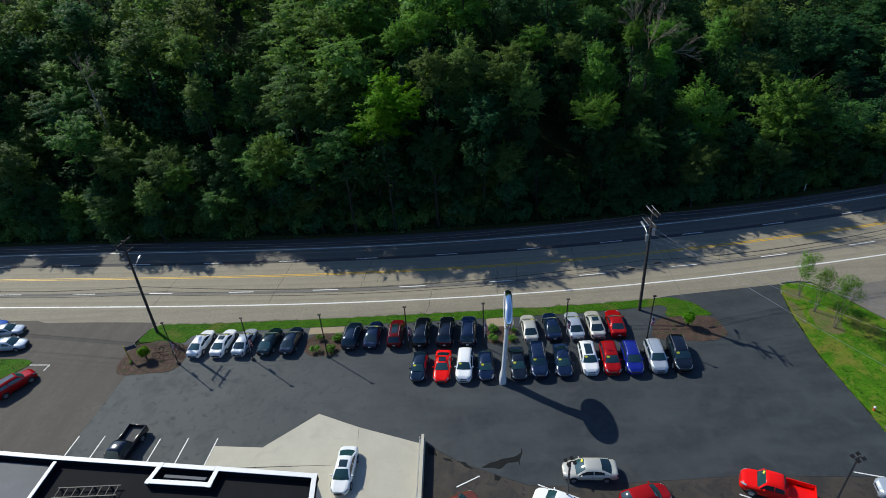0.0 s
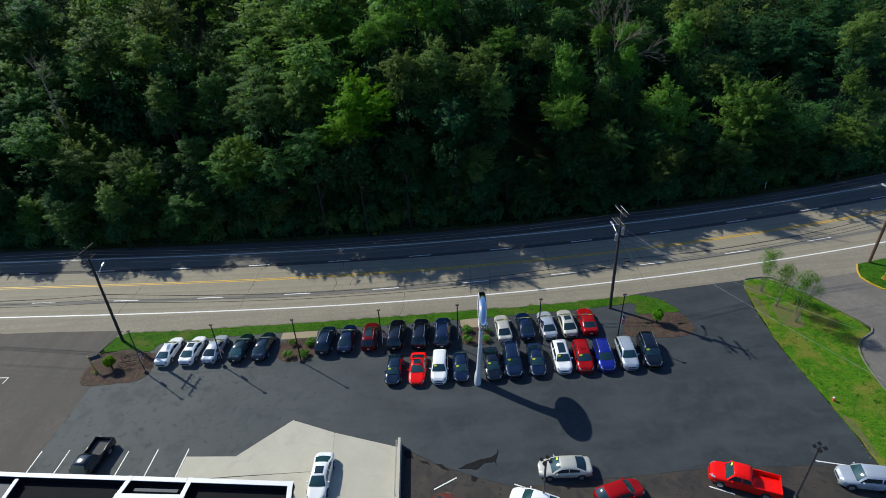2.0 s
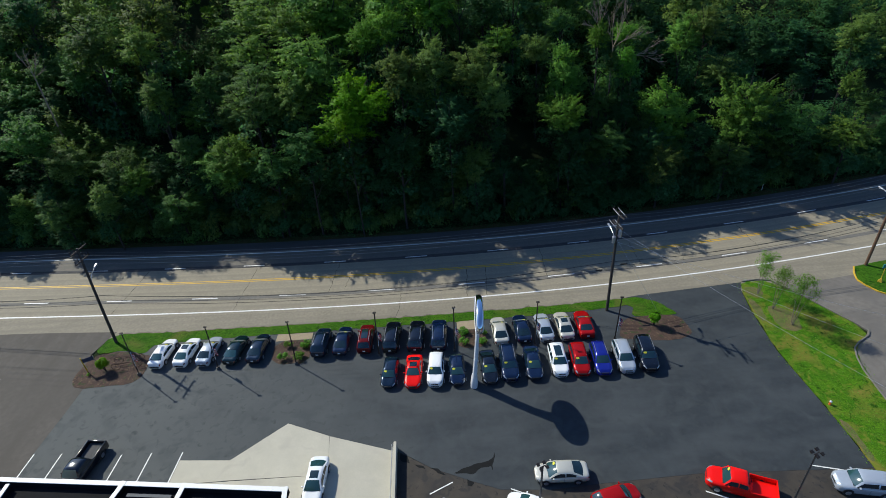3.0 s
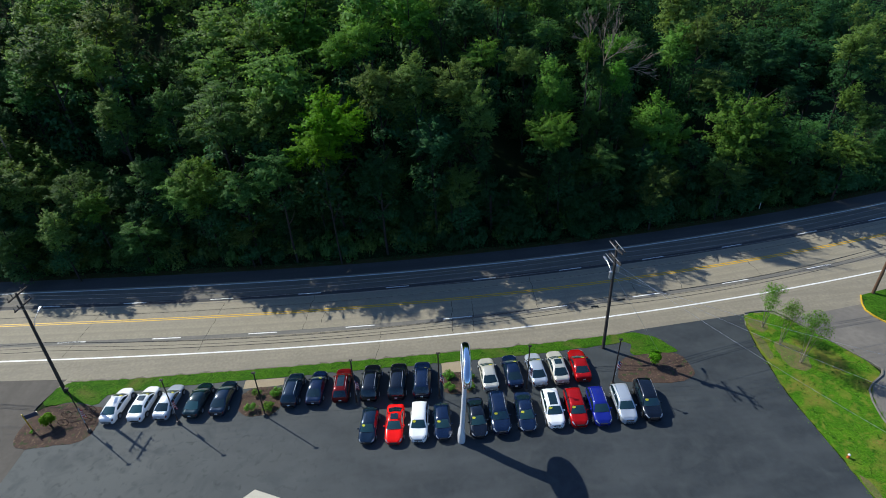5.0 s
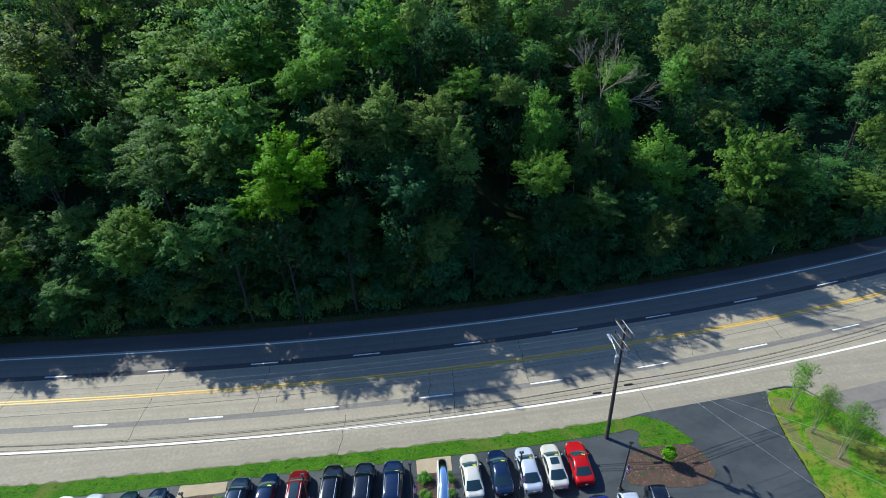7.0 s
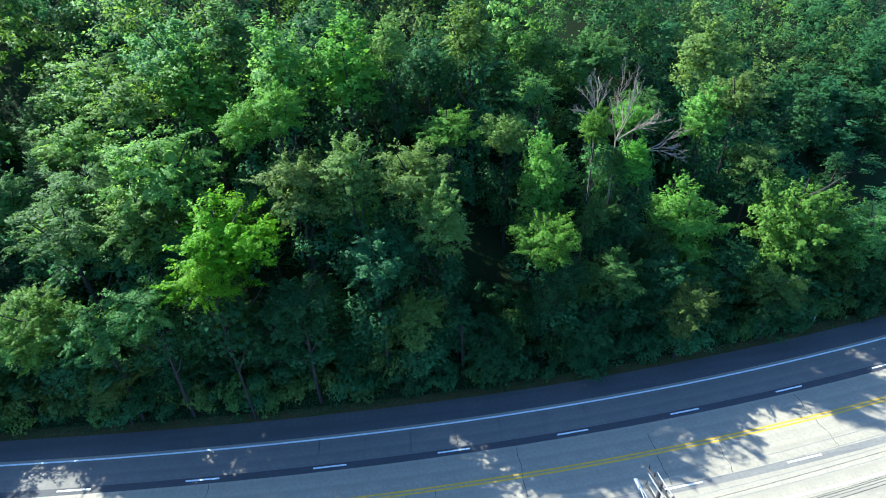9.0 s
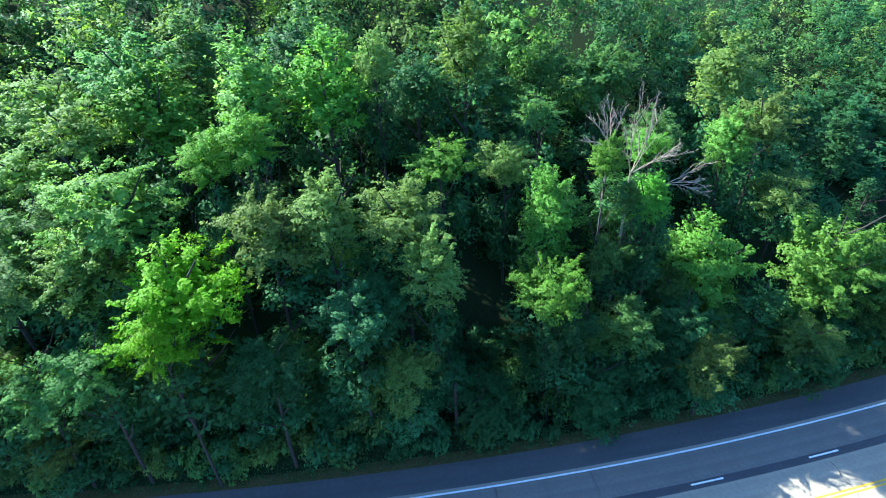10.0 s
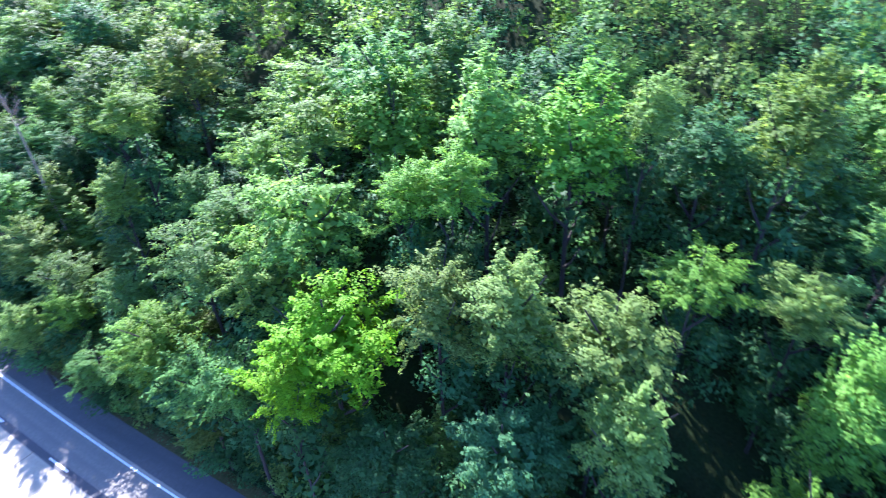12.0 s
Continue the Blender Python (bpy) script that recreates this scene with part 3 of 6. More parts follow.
def leaf_cloud(centres, radii, per, size, flat=0.75, seed=1, up=0.45, axes=None, mid=None, wild=0.55):
    """Leaves on the outsides of many small clumps, or along sprays where axes are given: three corners a leaf, each with the way in
    which the clump's surface faces there; mid is the middle of the crown."""
    g = np.random.default_rng(seed)
    V, mean = [], np.mean(radii)
    for i, (c, r) in enumerate(zip(centres, radii)):
        n = max(4, int(per * (r / mean) ** 2))
        d = g.normal(size=(n, 3))
        d[:, 2] = np.abs(d[:, 2]) * np.where(g.random(n) < 0.78, 1, -1)
        d /= np.linalg.norm(d, axis=1)[:, None]
        if axes is not None and axes[i] is not None:
            t = g.random(n) ** 0.8
            k = (g.random(n) * 4).astype(int) % 4
            fork = axes[i] + g.normal(size=(4, 3))[k] * 0.36
            p = c + fork * ((t - 0.42) * 1.95 * r)[:, None] + d * (r * 0.46 * (1.12 - 0.9 * t))[:, None]
            face = d + fork * 0.35
        else:
            rad = r * (0.5 + 0.6 * g.random(n) ** 0.6)
            p = c + d * rad[:, None] * np.array((1, 1, flat))
            face = d
        face = face / np.linalg.norm(face, axis=1)[:, None]
        if mid is not None:
            o = p - mid
            face = face * 0.6 + 0.5 * o / (np.linalg.norm(o, axis=1)[:, None] + 1e-6)
        face = face + np.array((0, 0, up * 0.8))
        nrm = face + g.normal(size=(n, 3)) * wild
        nrm /= np.linalg.norm(nrm, axis=1)[:, None]
        face = face + nrm * 0.45
        face /= np.linalg.norm(face, axis=1)[:, None]
        a = np.cross(nrm, g.normal(size=(n, 3)))
        a /= np.linalg.norm(a, axis=1)[:, None]
        b = np.cross(nrm, a)
        s = size * (0.55 + 0.9 * g.random(n))[:, None]
        droop = nrm * s * 0.16
        co = np.stack([p - a * s * 0.5 - droop, p + a * s * 0.42 + b * s * 0.08, p + b * s * 0.62 - droop], axis=1).reshape(-1, 3)
        V.append(np.concatenate([co, np.repeat(face, 3, axis=0)], axis=1))
    return np.concatenate(V)


def leaves_mesh(name, V, material):
    me = bpy.data.meshes.new(name)
    n = len(V) // 3
    me.vertices.add(len(V))
    me.vertices.foreach_set("co", V[:, :3].astype(np.float32).ravel())
    me.loops.add(3 * n)
    me.loops.foreach_set("vertex_index", np.arange(3 * n, dtype=np.int32))
    me.polygons.add(n)
    me.polygons.foreach_set("loop_start", np.arange(0, 3 * n, 3, dtype=np.int32))
    me.update(calc_edges=True)
    me.attributes.new("custom_normal", "FLOAT_VECTOR", "POINT").data.foreach_set("vector", V[:, 3:].astype(np.float32).ravel())
    me.materials.append(material)
    return me


def crown_points(shape, g, n):
    """Where the clumps of a crown sit, in a crown about 1 wide (radius) and 1 high each way."""
    pts = []
    while len(pts) < n:
        d = g.normal(size=3)
        d /= np.linalg.norm(d)
        k = 0.45 + 0.5 * g.random() ** 0.5
        if shape == "round":
            p = d * k * np.array((1, 1, 0.95))
        elif shape == "tall":
            p = d * k * np.array((0.8, 0.8, 1.25))
            p[:2] *= 1 - 0.25 * max(0, p[2])
        elif shape == "layered":
            p = d * k * np.array((1.15, 1.15, 0.85))
            p[2] = round(p[2] * 3.2) / 3.2 + g.normal() * 0.04
        elif shape == "mound":
            p = d * k * np.array((1.1, 1.1, 0.75))
        else:
            p = d * k * np.array((1, 1, 1.05)) + np.array((0.25 * math.sin(3 * d[2]), 0.2 * math.cos(4 * d[0]), 0))
        if p[2] < -0.75:
            continue
        if all(np.linalg.norm(p - q) > 0.2 for q in pts) or g.random() < 0.08:
            pts.append(p)
    return np.array(pts)


SHAPES = ("round", "tall", "layered", "mound", "ragged", "tall", "round", "layered")
LEAVES, CROWN, TRUNK = {}, {}, {}
R0, ZC, HALF = 3.6, 11.5, 5.2          # the pattern tree: crown radius, crown middle, half its height
for i, shape in enumerate(SHAPES):
    g = np.random.default_rng(100 + i)
    n = 66 if shape != "layered" else 58
    P = crown_points(shape, g, n)
    C = P * np.array((R0, R0, HALF)) + np.array((0, 0, ZC))
    r = R0 * (0.16 + 0.14 * g.random(n))
    # outer clumps reach out as forked sprays, inner ones stay round
    A = []
    for q in P:
        w = q / (np.linalg.norm(q) + 1e-6) + np.array((0, 0, 0.35)) + g.normal(size=3) * 0.2
        if shape == "layered":
            w[2] *= 0.25
        out = np.linalg.norm(q) > 0.62
        A.append(w / np.linalg.norm(w) if out and g.random() < 0.75 else None)
    fl = 0.85 if shape != "layered" else 0.5
    # a thick inner core of leaves keeps the light out of the middle
    at = np.array((0, 0, ZC - 0.25 * HALF))
    core = leaf_cloud(P[:12] * np.array((0.5 * R0, 0.5 * R0, 0.55 * HALF)) + np.array((0, 0, ZC - 0.3)), np.full(12, 0.42 * R0), 52, 0.62, 0.9, 290 + i)
    k = np.arange(0, n, 3)
    LEAVES[i] = {"fine": np.concatenate([core, leaf_cloud(C, r, 160, 0.235, fl, 300 + i, axes=A, mid=at)]),
                 "mid": np.concatenate([core, leaf_cloud(C, r, 75, 0.325, fl, 300 + i, axes=A, mid=at)]),
                 "far": np.concatenate([core, leaf_cloud(C, r, 38, 0.45, fl, 350 + i, axes=A, mid=at)]),
                 "low": leaf_cloud(C[k], r[k] * 1.5, 50, 0.5, fl, 380 + i, mid=at)}
    bm = tube([(0, 0, -1.5), (0.1, 0, 3), (-0.1, 0.15, 8), (0.1, 0, 13.5)], [0.22, 0.18, 0.13, 0.05], 7)
    for j in range(7):
        a, z = j * 2.4 + i, 5 + j * 1.1
        q = Vector((math.cos(a), math.sin(a), 0))
        tube([(0, 0, z), q * 1.2 + Vector((0, 0, z + 0.9)), q * 2.5 + Vector((0, 0, z + 2.4))], [0.1, 0.07, 0.03], 5, bm, False)
    me = bpy.data.meshes.new("trunk")
    bm.to_mesh(me)
    bm.free()
    me.materials.append(M["bark"])
    TRUNK[i] = me


def crown_mesh(shape, tone, lod):
    if (shape, tone, lod) not in CROWN:
        CROWN[shape, tone, lod] = leaves_mesh("crown", LEAVES[shape][lod], LEAF[tone])
    return CROWN[shape, tone, lod]


SHRUB = {}
for i in range(4):
    g = np.random.default_rng(500 + i)
    P = crown_points("mound" if i % 2 else "ragged", g, 26) * np.array((1, 1, 0.62)) + np.array((0, 0, 0.5))
    V = leaf_cloud(P, 0.26 + 0.14 * g.random(26), 47, 0.17, 0.85, 520 + i, mid=np.array((0, 0, 0.3)))
    for tone in ("mid", "bright", "fresh", "pale", "deep"):
        SHRUB[i, tone] = leaves_mesh("foliage", V, LEAF[tone])

TREE_LABEL = {"mid": "green broadleaf tree on the wooded bank", "bright": "bright yellow-green broadleaf tree on the bank", "fresh": "fresh green leafy tree on the bank", "pale": "pale grey-green leafy tree on the bank", "lush": "vivid green leafy tree on the wooded bank", "jade": "fresh jade-green broadleaf tree on the bank", "deep": "dark green rounded broadleaf tree on the bank"}


def tree(x, y, top, radius, tone, shape, turn=0.0, name="tree", label="", stretch=None, lod=""):
    """A tree whose crown reaches up to the height top; its trunk goes down to the slope."""
    z = hill(x, y) - 0.1
    high = max(3.0, top - z)
    sxy = radius / R0
    # the crown hangs below the top by its own depth, whatever the height of the trunk
    depth = min(high * 0.93, stretch or (2.9 if tone == "jade" else 2.1) * radius)
    sz = depth / (2 * HALF)
    t = empty(name, pose(x, y, z, 0, 0, turn))
    tagged(t, label or TREE_LABEL[tone], "tree" if name == "tree" else "shrub", "trees on the bank" if name == "tree" else "shrubs")
    cz = high - depth / 2
    piece("trunk", TRUNK[shape], t, m=Matrix.Diagonal((max(0.35, sxy), max(0.35, sxy), max(0.15, (high - depth * 0.12) / 13.5), 1)))
    d = y - road_mid(x)
    # lower crowns always take the deep leaf: shade from above put into colour
    if high - depth > 2.0:
        low = min(2.4 * radius, high - depth + 1.0)
        at = Matrix.Translation((0.3 * radius * math.sin(turn), -0.25 * radius, max(0.3, cz - depth * 0.5 - low * 0.62)))
        if d < 23:
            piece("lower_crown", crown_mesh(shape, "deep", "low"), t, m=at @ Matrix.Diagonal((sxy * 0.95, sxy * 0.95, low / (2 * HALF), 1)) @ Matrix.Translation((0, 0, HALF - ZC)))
        else:
            low = min(3.8 * radius, high - depth + 2.0)
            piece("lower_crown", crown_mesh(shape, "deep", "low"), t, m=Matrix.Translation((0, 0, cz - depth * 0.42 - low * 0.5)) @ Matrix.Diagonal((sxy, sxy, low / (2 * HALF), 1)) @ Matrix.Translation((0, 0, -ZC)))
    piece("crown", crown_mesh(shape, tone, lod or ("mid" if (d < 34 and radius > 2.3) or (d < 44 and -55 < x < 30) else "far")), t, m=Matrix.Translation((0, 0, cz)) @ Matrix.Diagonal((sxy, sxy, sz, 1)) @ Matrix.Translation((0, 0, -ZC)))
    return t


# trees that stand out, most by the visible upper side of their crowns: x, y, height, radius, tone, shape
STANDING = (
    (-11.2, 77.9, 23.9, 4.7, "bright", 4), (49.3, 81.8, 19.4, 4.6, "jade", 3), (38.0, 84.6, 17.7, 4.5, "jade", 0), (19.5, 78.0, 19.2, 3.1, "lush", 3),
    (21.2, 85.4, 23.4, 3.2, "jade", 1), (25.8, 84.0, 26.7, 1.8, "lush", 5), (30.2, 83.8, 23.0, 2.3, "lush", 1), (18.1, 90.8, 25.2, 2.7, "pale", 3),
    (45.5, 100.2, 30.6, 4.1, "pale", 1), (45.6, 92.2, 26.8, 3.1, "pale", 4), (15.0, 96.8, 35.7, 3.5, "fresh", 5), (1.3, 94.0, 34.4, 4.4, "lush", 5), (6.1, 95.8, 34.3, 2.4, "pale", 1),
    (-5.6, 94.2, 34.5, 4.2, "fresh", 5), (-14.7, 94.8, 33.0, 4.3, "lush", 6), (-17.9, 99.0, 35.4, 4.6, "mid", 4), (-5.7, 87.2, 30.8, 2.7, "lush", 0), (-9.1, 87.0, 29.3, 2.4, "lush", 6),
    (-3.8, 81.0, 26.0, 3.2, "pale", 4), (1.0, 81.0, 26.8, 3.1, "pale", 1), (7.2, 82.6, 25.6, 3.6, "pale", 4), (9.2, 78.2, 22.2, 3.1, "pale", 5),
    (-18.6, 80.8, 24.2, 3.6, "fresh", 0), (-25.7, 80.6, 24.2, 3.7, "mid", 2), (-29.3, 76.5, 16.6, 3.2, "lush", 6), (-4.9, 74.8, 17.0, 3.2, "deep", 0),
    (2.6, 76.0, 20.0, 3.0, "deep", 4), (-16.9, 84.6, 29.2, 4.6, "fresh", 7), (23.9, 75.6, 9.2, 3.0, "deep", 3), (13.2, 75.4, 8.0, 3.0, "deep", 6),
    (-18.2, 75.0, 18.2, 2.9, "mid", 2), (-23.6, 75.4, 15.8, 3.0, "mid", 7), (-24.6, 75.0, 8.6, 2.2, "pale", 3), (6.2, 75.0, 13.2, 2.5, "pale", 4),
    (11.2, 87.2, 27.3, 2.5, "lush", 7), (46.8, 87.6, 20.4, 2.6, "pale", 2), (31.8, 106.0, 29.4, 4.4, "mid", 0), (22.6, 95.4, 27.6, 2.2, "mid", 7),
    (34.4, 75.2, 10.6, 2.6, "pale", 4), (45.1, 76.4, 10.4, 2.5, "mid", 2), (-53.3, 94.9, 31.8, 4.2, "mid", 6), (-41.3, 85.2, 24.0, 2.6, "fresh", 1),
    (-49.8, 75.2, 11.2, 2.5, "pale", 5), (-37.0, 80.2, 16.4, 2.5, "mid", 6), (-31.0, 77.2, 15.6, 3.6, "fresh", 0), (-35.4, 89.4, 23.0, 2.5, "mid", 4),
    (57.2, 80.0, 14.6, 3.3, "mid", 2), (65.0, 78.6, 12.0, 3.0, "fresh", 7), (67.4, 84.4, 16.4, 2.0, "fresh", 5), (69.0, 89.0, 24.2, 2.8, "pale", 6),
    (42.1, 91.8, 25.2, 3.0, "fresh", 1), (-25.6, 85.5, 25.5, 3.4, "mid", 2), (-45.9, 101.0, 33.8, 4.2, "pale", 0), (-44.4, 90.8, 30.2, 3.0, "fresh", 0), (-45.5, 78.2, 12.5, 2.3, "lush", 6), (-27.8, 92.4, 28.2, 3.2, "fresh", 7), (-11.6, 73.6, 20.4, 2.1, "bright", 4), (25.4, 106.0, 29.8, 2.5, "mid", 6), (35.2, 108.6, 28.6, 3.2, "mid", 0), (-28.0, 100.4, 32.6, 3.8, "fresh", 7),
    (-21.5, 92.8, 32.0, 3.4, "fresh", 7), (-56.0, 82.0, 16.5, 3.6, "pale", 0), (-48.0, 80.2, 14.5, 3.4, "mid", 6),
    # the two at x = -74 and -79.5 are added to shade the road's left end
    (-63.0, 84.5, 20.0, 4.0, "mid", 4), (-74.0, 82.0, 16.5, 3.6, "mid", 1), (-79.5, 84.5, 17.5, 3.8, "pale", 5), (-57.5, 76.5, 9.5, 2.8, "mid", 3), (-39.5, 76.0, 9.5, 3.0, "mid", 2), (10.0, 99.5, 31.5, 3.6, "deep", 0),
    # these four are added to close gaps in the shade on the road
    (5.0, 77.6, 19.2, 2.6, "deep", 1), (20.8, 77.0, 14.5, 2.5, "deep", 4), (27.2, 77.4, 14.0, 2.8, "mid", 0), (33.0, 78.2, 13.0, 2.7, "deep", 3),
    (36.0, 96.0, 24.5, 3.0, "mid", 4), (55.0, 92.0, 23.5, 3.2, "deep", 1), (-12.0, 101.5, 36.0, 4.0, "mid", 1), (-1.5, 101.0, 35.5, 3.8, "deep", 0),
)
for i, (x, y, top, r, tone, shape) in enumerate(STANDING):
    tree(x, y, top, r * 1.06, tone, shape, i * 67.0, lod="fine" if y < 92 and abs(x) < 60 else "mid")

# smaller trees under them, down the face of the wood
for i in range(74):
    x = -92 + i * 2.45 + rng.uniform(-0.8, 0.8)
    d = rng.uniform(13.0, 17.0)
    y = road_mid(x) + d
    if 12.0 < x < 17.0:
        continue
    # right of x = 5 more deep leaves stand in for the shade there
    tree(x, y, rng.uniform(5.5, 12.0) + (-0.5 if x > 15 else -1.5 if x < -40 else 0) + 0.5 * (d - 13), rng.uniform(1.9, 2.8), ("deep", "mid" if x < 5 else "deep", "deep", "deep", "pale" if x < 5 else "mid", "mid", "deep")[i % 7], i % 8, i * 31.0)

# low growth beneath, all through the wood
for i in range(130):
    x, d = rng.uniform(-72, 76), rng.uniform(15.5, 50)
    y = road_mid(x) + d
    if 11.5 < x < 17.5 and 75 < y < 88:
        continue
    # only deep leaves on the far right, shade put into their colour
    tree(x, y, hill(x, y) + rng.uniform(4.2, 7.5), rng.uniform(2.6, 3.6), ("deep", "mid" if x < 30 else "deep", "deep")[i % 3], i % 8, i * 57.0, lod="low")

# the rest of the wood between and behind them
taken = [(x, y, r) for x, y, _, r, _, _ in STANDING]
tones = ("mid", "mid", "deep", "fresh", "mid", "pale", "deep", "fresh")
fill, far_fill = [], []
for row in range(14):
    for col in range(44):
        x = -118 + col * 5.2 + (row % 2) * 2.6 + rng.uniform(-1.4, 1.4)
        d = 13.4 + row * 4.8 + rng.uniform(-1.4, 1.4)
        y = road_mid(x) + d
        r = rng.uniform(2.6, 3.9)
        top = 13.2 + 0.72 * (d - 11) + rng.uniform(-4.0, 1.5) - 6.0 / (1 + math.exp(-(x - 28) / 8))
        if d < 16:
            top -= 2.5
        if x < -68:
            top += 3.0
        if -66 < x < -30:
            top = min(top, (y - road_mid(x + 15) - 7.0) / 0.726)
        top -= 2.6 + 1.6 / (1 + math.exp(-(x - 10) / 4)) + 5.0 / (1 + math.exp(-(x - 44) / 4))
        # a hollow of low dark growth
        if -52 < x < -35 and 82 < y < 118:
            top = min(top, hill(x, y) + 7.0)
        if any((x - a) ** 2 + (y - b) ** 2 < (0.70 * (r + c)) ** 2 for a, b, c in taken):
            continue
        if 12.0 < x < 17.0 and 76 < y < 86.5:
            continue
        # nothing stands between the sun and the crowns that are lit
        for a, b, c, c_r, _, _ in STANDING:
            along, aside = (a - x) * 0.783 - (b - y) * 0.622, abs((a - x) * 0.622 + (b - y) * 0.783)
            if 0.5 < along < 40 and aside < r + 0.5 * c_r:
                top = min(top, c - (4.5 if a > 30 else 2.0) + (along - r) * 0.854)
        if top < hill(x, y) + 5.0:
            continue
        s, tn = int(rng.integers(0, 8)), tones[int(rng.integers(0, 8))]
        # the right of the wood is in shade: done by swapping in the deep leaf
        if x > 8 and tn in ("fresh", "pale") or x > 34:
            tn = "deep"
        (fill if d < 46 and abs(x + 5) < 92 else far_fill).append((x, y, top, r, tn, s))
for i, (x, y, top, r, tn, s) in enumerate(fill[:300]):
    tree(x, y, top, r, tn, s, i * 41.0)
far_fill += fill[300:]
g = np.random.default_rng(77)
far_fill = [f for f in far_fill if f[1] - road_mid(f[0]) < 46]
for row in range(6):
    for col in range(42):
        x = -122 + col * 5.4 + (row % 2) * 2.7 + g.uniform(-1.8, 1.8)
        y = road_mid(x) + 45.5 + row * 5.0 + g.uniform(-1.8, 1.8)
        far_fill.append((x, y, hill(x, y) + g.uniform(7.0, 21.0) * (0.62 if x > 48 else 1), g.uniform(3.0, 5.2), "mid", 0))
KINDS = (("mid", "green leafy tree crowns further back in the wood"), ("pale", "pale green tree crowns further back in the wood"), ("fresh", "fresh green tree crowns further back in the wood"), ("lush", "vivid green tree crowns further back in the wood"), ("deep", "dark green tree crowns further back in the wood"))
chunks = {tn: [] for tn, _ in KINDS}
for x, y, top, r, tn, s in far_fill:
    shp = ("round", "tall", "ragged", "layered")[int(g.integers(0, 4))]
    P = crown_points(shp, g, 28)
    C = P * np.array((r, r, 1.9 * r)) + np.array((x, y, top - 1.9 * r))
    A = [q / np.linalg.norm(q) if np.linalg.norm(q) > 0.6 and g.random() < 0.5 else None for q in P]
    # the right-hand mix leans to deep leaves, with shade in their colour
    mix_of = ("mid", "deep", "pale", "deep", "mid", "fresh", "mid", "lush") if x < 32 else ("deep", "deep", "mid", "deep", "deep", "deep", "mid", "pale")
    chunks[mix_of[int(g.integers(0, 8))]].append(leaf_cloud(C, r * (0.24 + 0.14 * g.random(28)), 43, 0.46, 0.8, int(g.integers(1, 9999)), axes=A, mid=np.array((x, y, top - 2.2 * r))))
for tn, lb in KINDS:
    tagged(new("far_woods", leaves_mesh("far_woods", np.concatenate(chunks[tn]), LEAF[tn])), lb, "trees", kind="stuff")

# shrubs and saplings that close the edge of the wood down to the ground
shrub_stem = bpy.data.meshes.new("stem")
bm = tube([(0, 0, -0.3), (0.05, 0, 0.4), (0, 0.05, 0.8)], [0.05, 0.04, 0.02], 6)
bm.to_mesh(shrub_stem)
bm.free()
shrub_stem.materials.append(M["bark"])
for i in range(190):
    x = -96 + (i % 95) * 2.05 + rng.uniform(-0.8, 0.8)
    d = rng.uniform(11.9, 13.4) if i < 95 else rng.uniform(13.8, 17.5)
    y = road_mid(x) + d
    if 9.6 < x < 11.8 and d < 14:
        continue
    h, r = rng.uniform(2.2, 5.0) + (1.5 if i >= 95 else 0), rng.uniform(1.5, 2.5)
    h = min(h, 1.5 * r)
    t = empty("shrub", pose(x, y, hill(x, y) - 0.1, 0, 0, i * 53.0) @ Matrix.Diagonal((r, r, h, 1)))
    tagged(t, "leafy green shrub at the edge of the wood", "shrub", "shrubs at the wood's edge")
    piece("stem", shrub_stem, t)
    # deep leaves right of x = 5 colour in the shaded foot of the wood
    piece("foliage", SHRUB[i % 4, ("deep", "mid", "deep", "pale" if x < 5 else "deep", "mid" if x < 5 else "deep")[int(rng.integers(0, 5))]], t)

# low growth on the floor of the gap among the trees
for i in range(26):
    x, y = 11.6 + (i % 5) * 1.35 + rng.uniform(-0.5, 0.5), 76.6 + (i // 5) * 1.9 + rng.uniform(-0.5, 0.5)
    r = rng.uniform(1.1, 1.6)
    t = empty("shrub", pose(x, y, hill(x, y) - 0.1, 0, 0, i * 71.0) @ Matrix.Diagonal((r, r, rng.uniform(0.9, 1.7), 1)))
    tagged(t, "low dark green shrub in a shaded gap of the wood", "shrub", "shrubs at the wood's edge")
    piece("stem", shrub_stem, t)
    # the deep leaf colours the gap's shade onto its floor
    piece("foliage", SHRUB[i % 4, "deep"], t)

# low growth along the foot of the bank
pts = []
g = np.random.default_rng(5)
for i in range(4200):
    x = g.uniform(-110, 100)
    y = road_mid(x) + 10.4 + g.random() ** 0.8 * 2.4
    pts.append((x, y, max(0, hill(x, y)) + 0.05))
V = leaf_cloud(np.array(pts), g.uniform(0.15, 0.4, len(pts)), 11, 0.12, 0.6, 9, 1.5)
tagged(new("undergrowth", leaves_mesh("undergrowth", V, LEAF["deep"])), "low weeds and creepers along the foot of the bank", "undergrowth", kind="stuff")


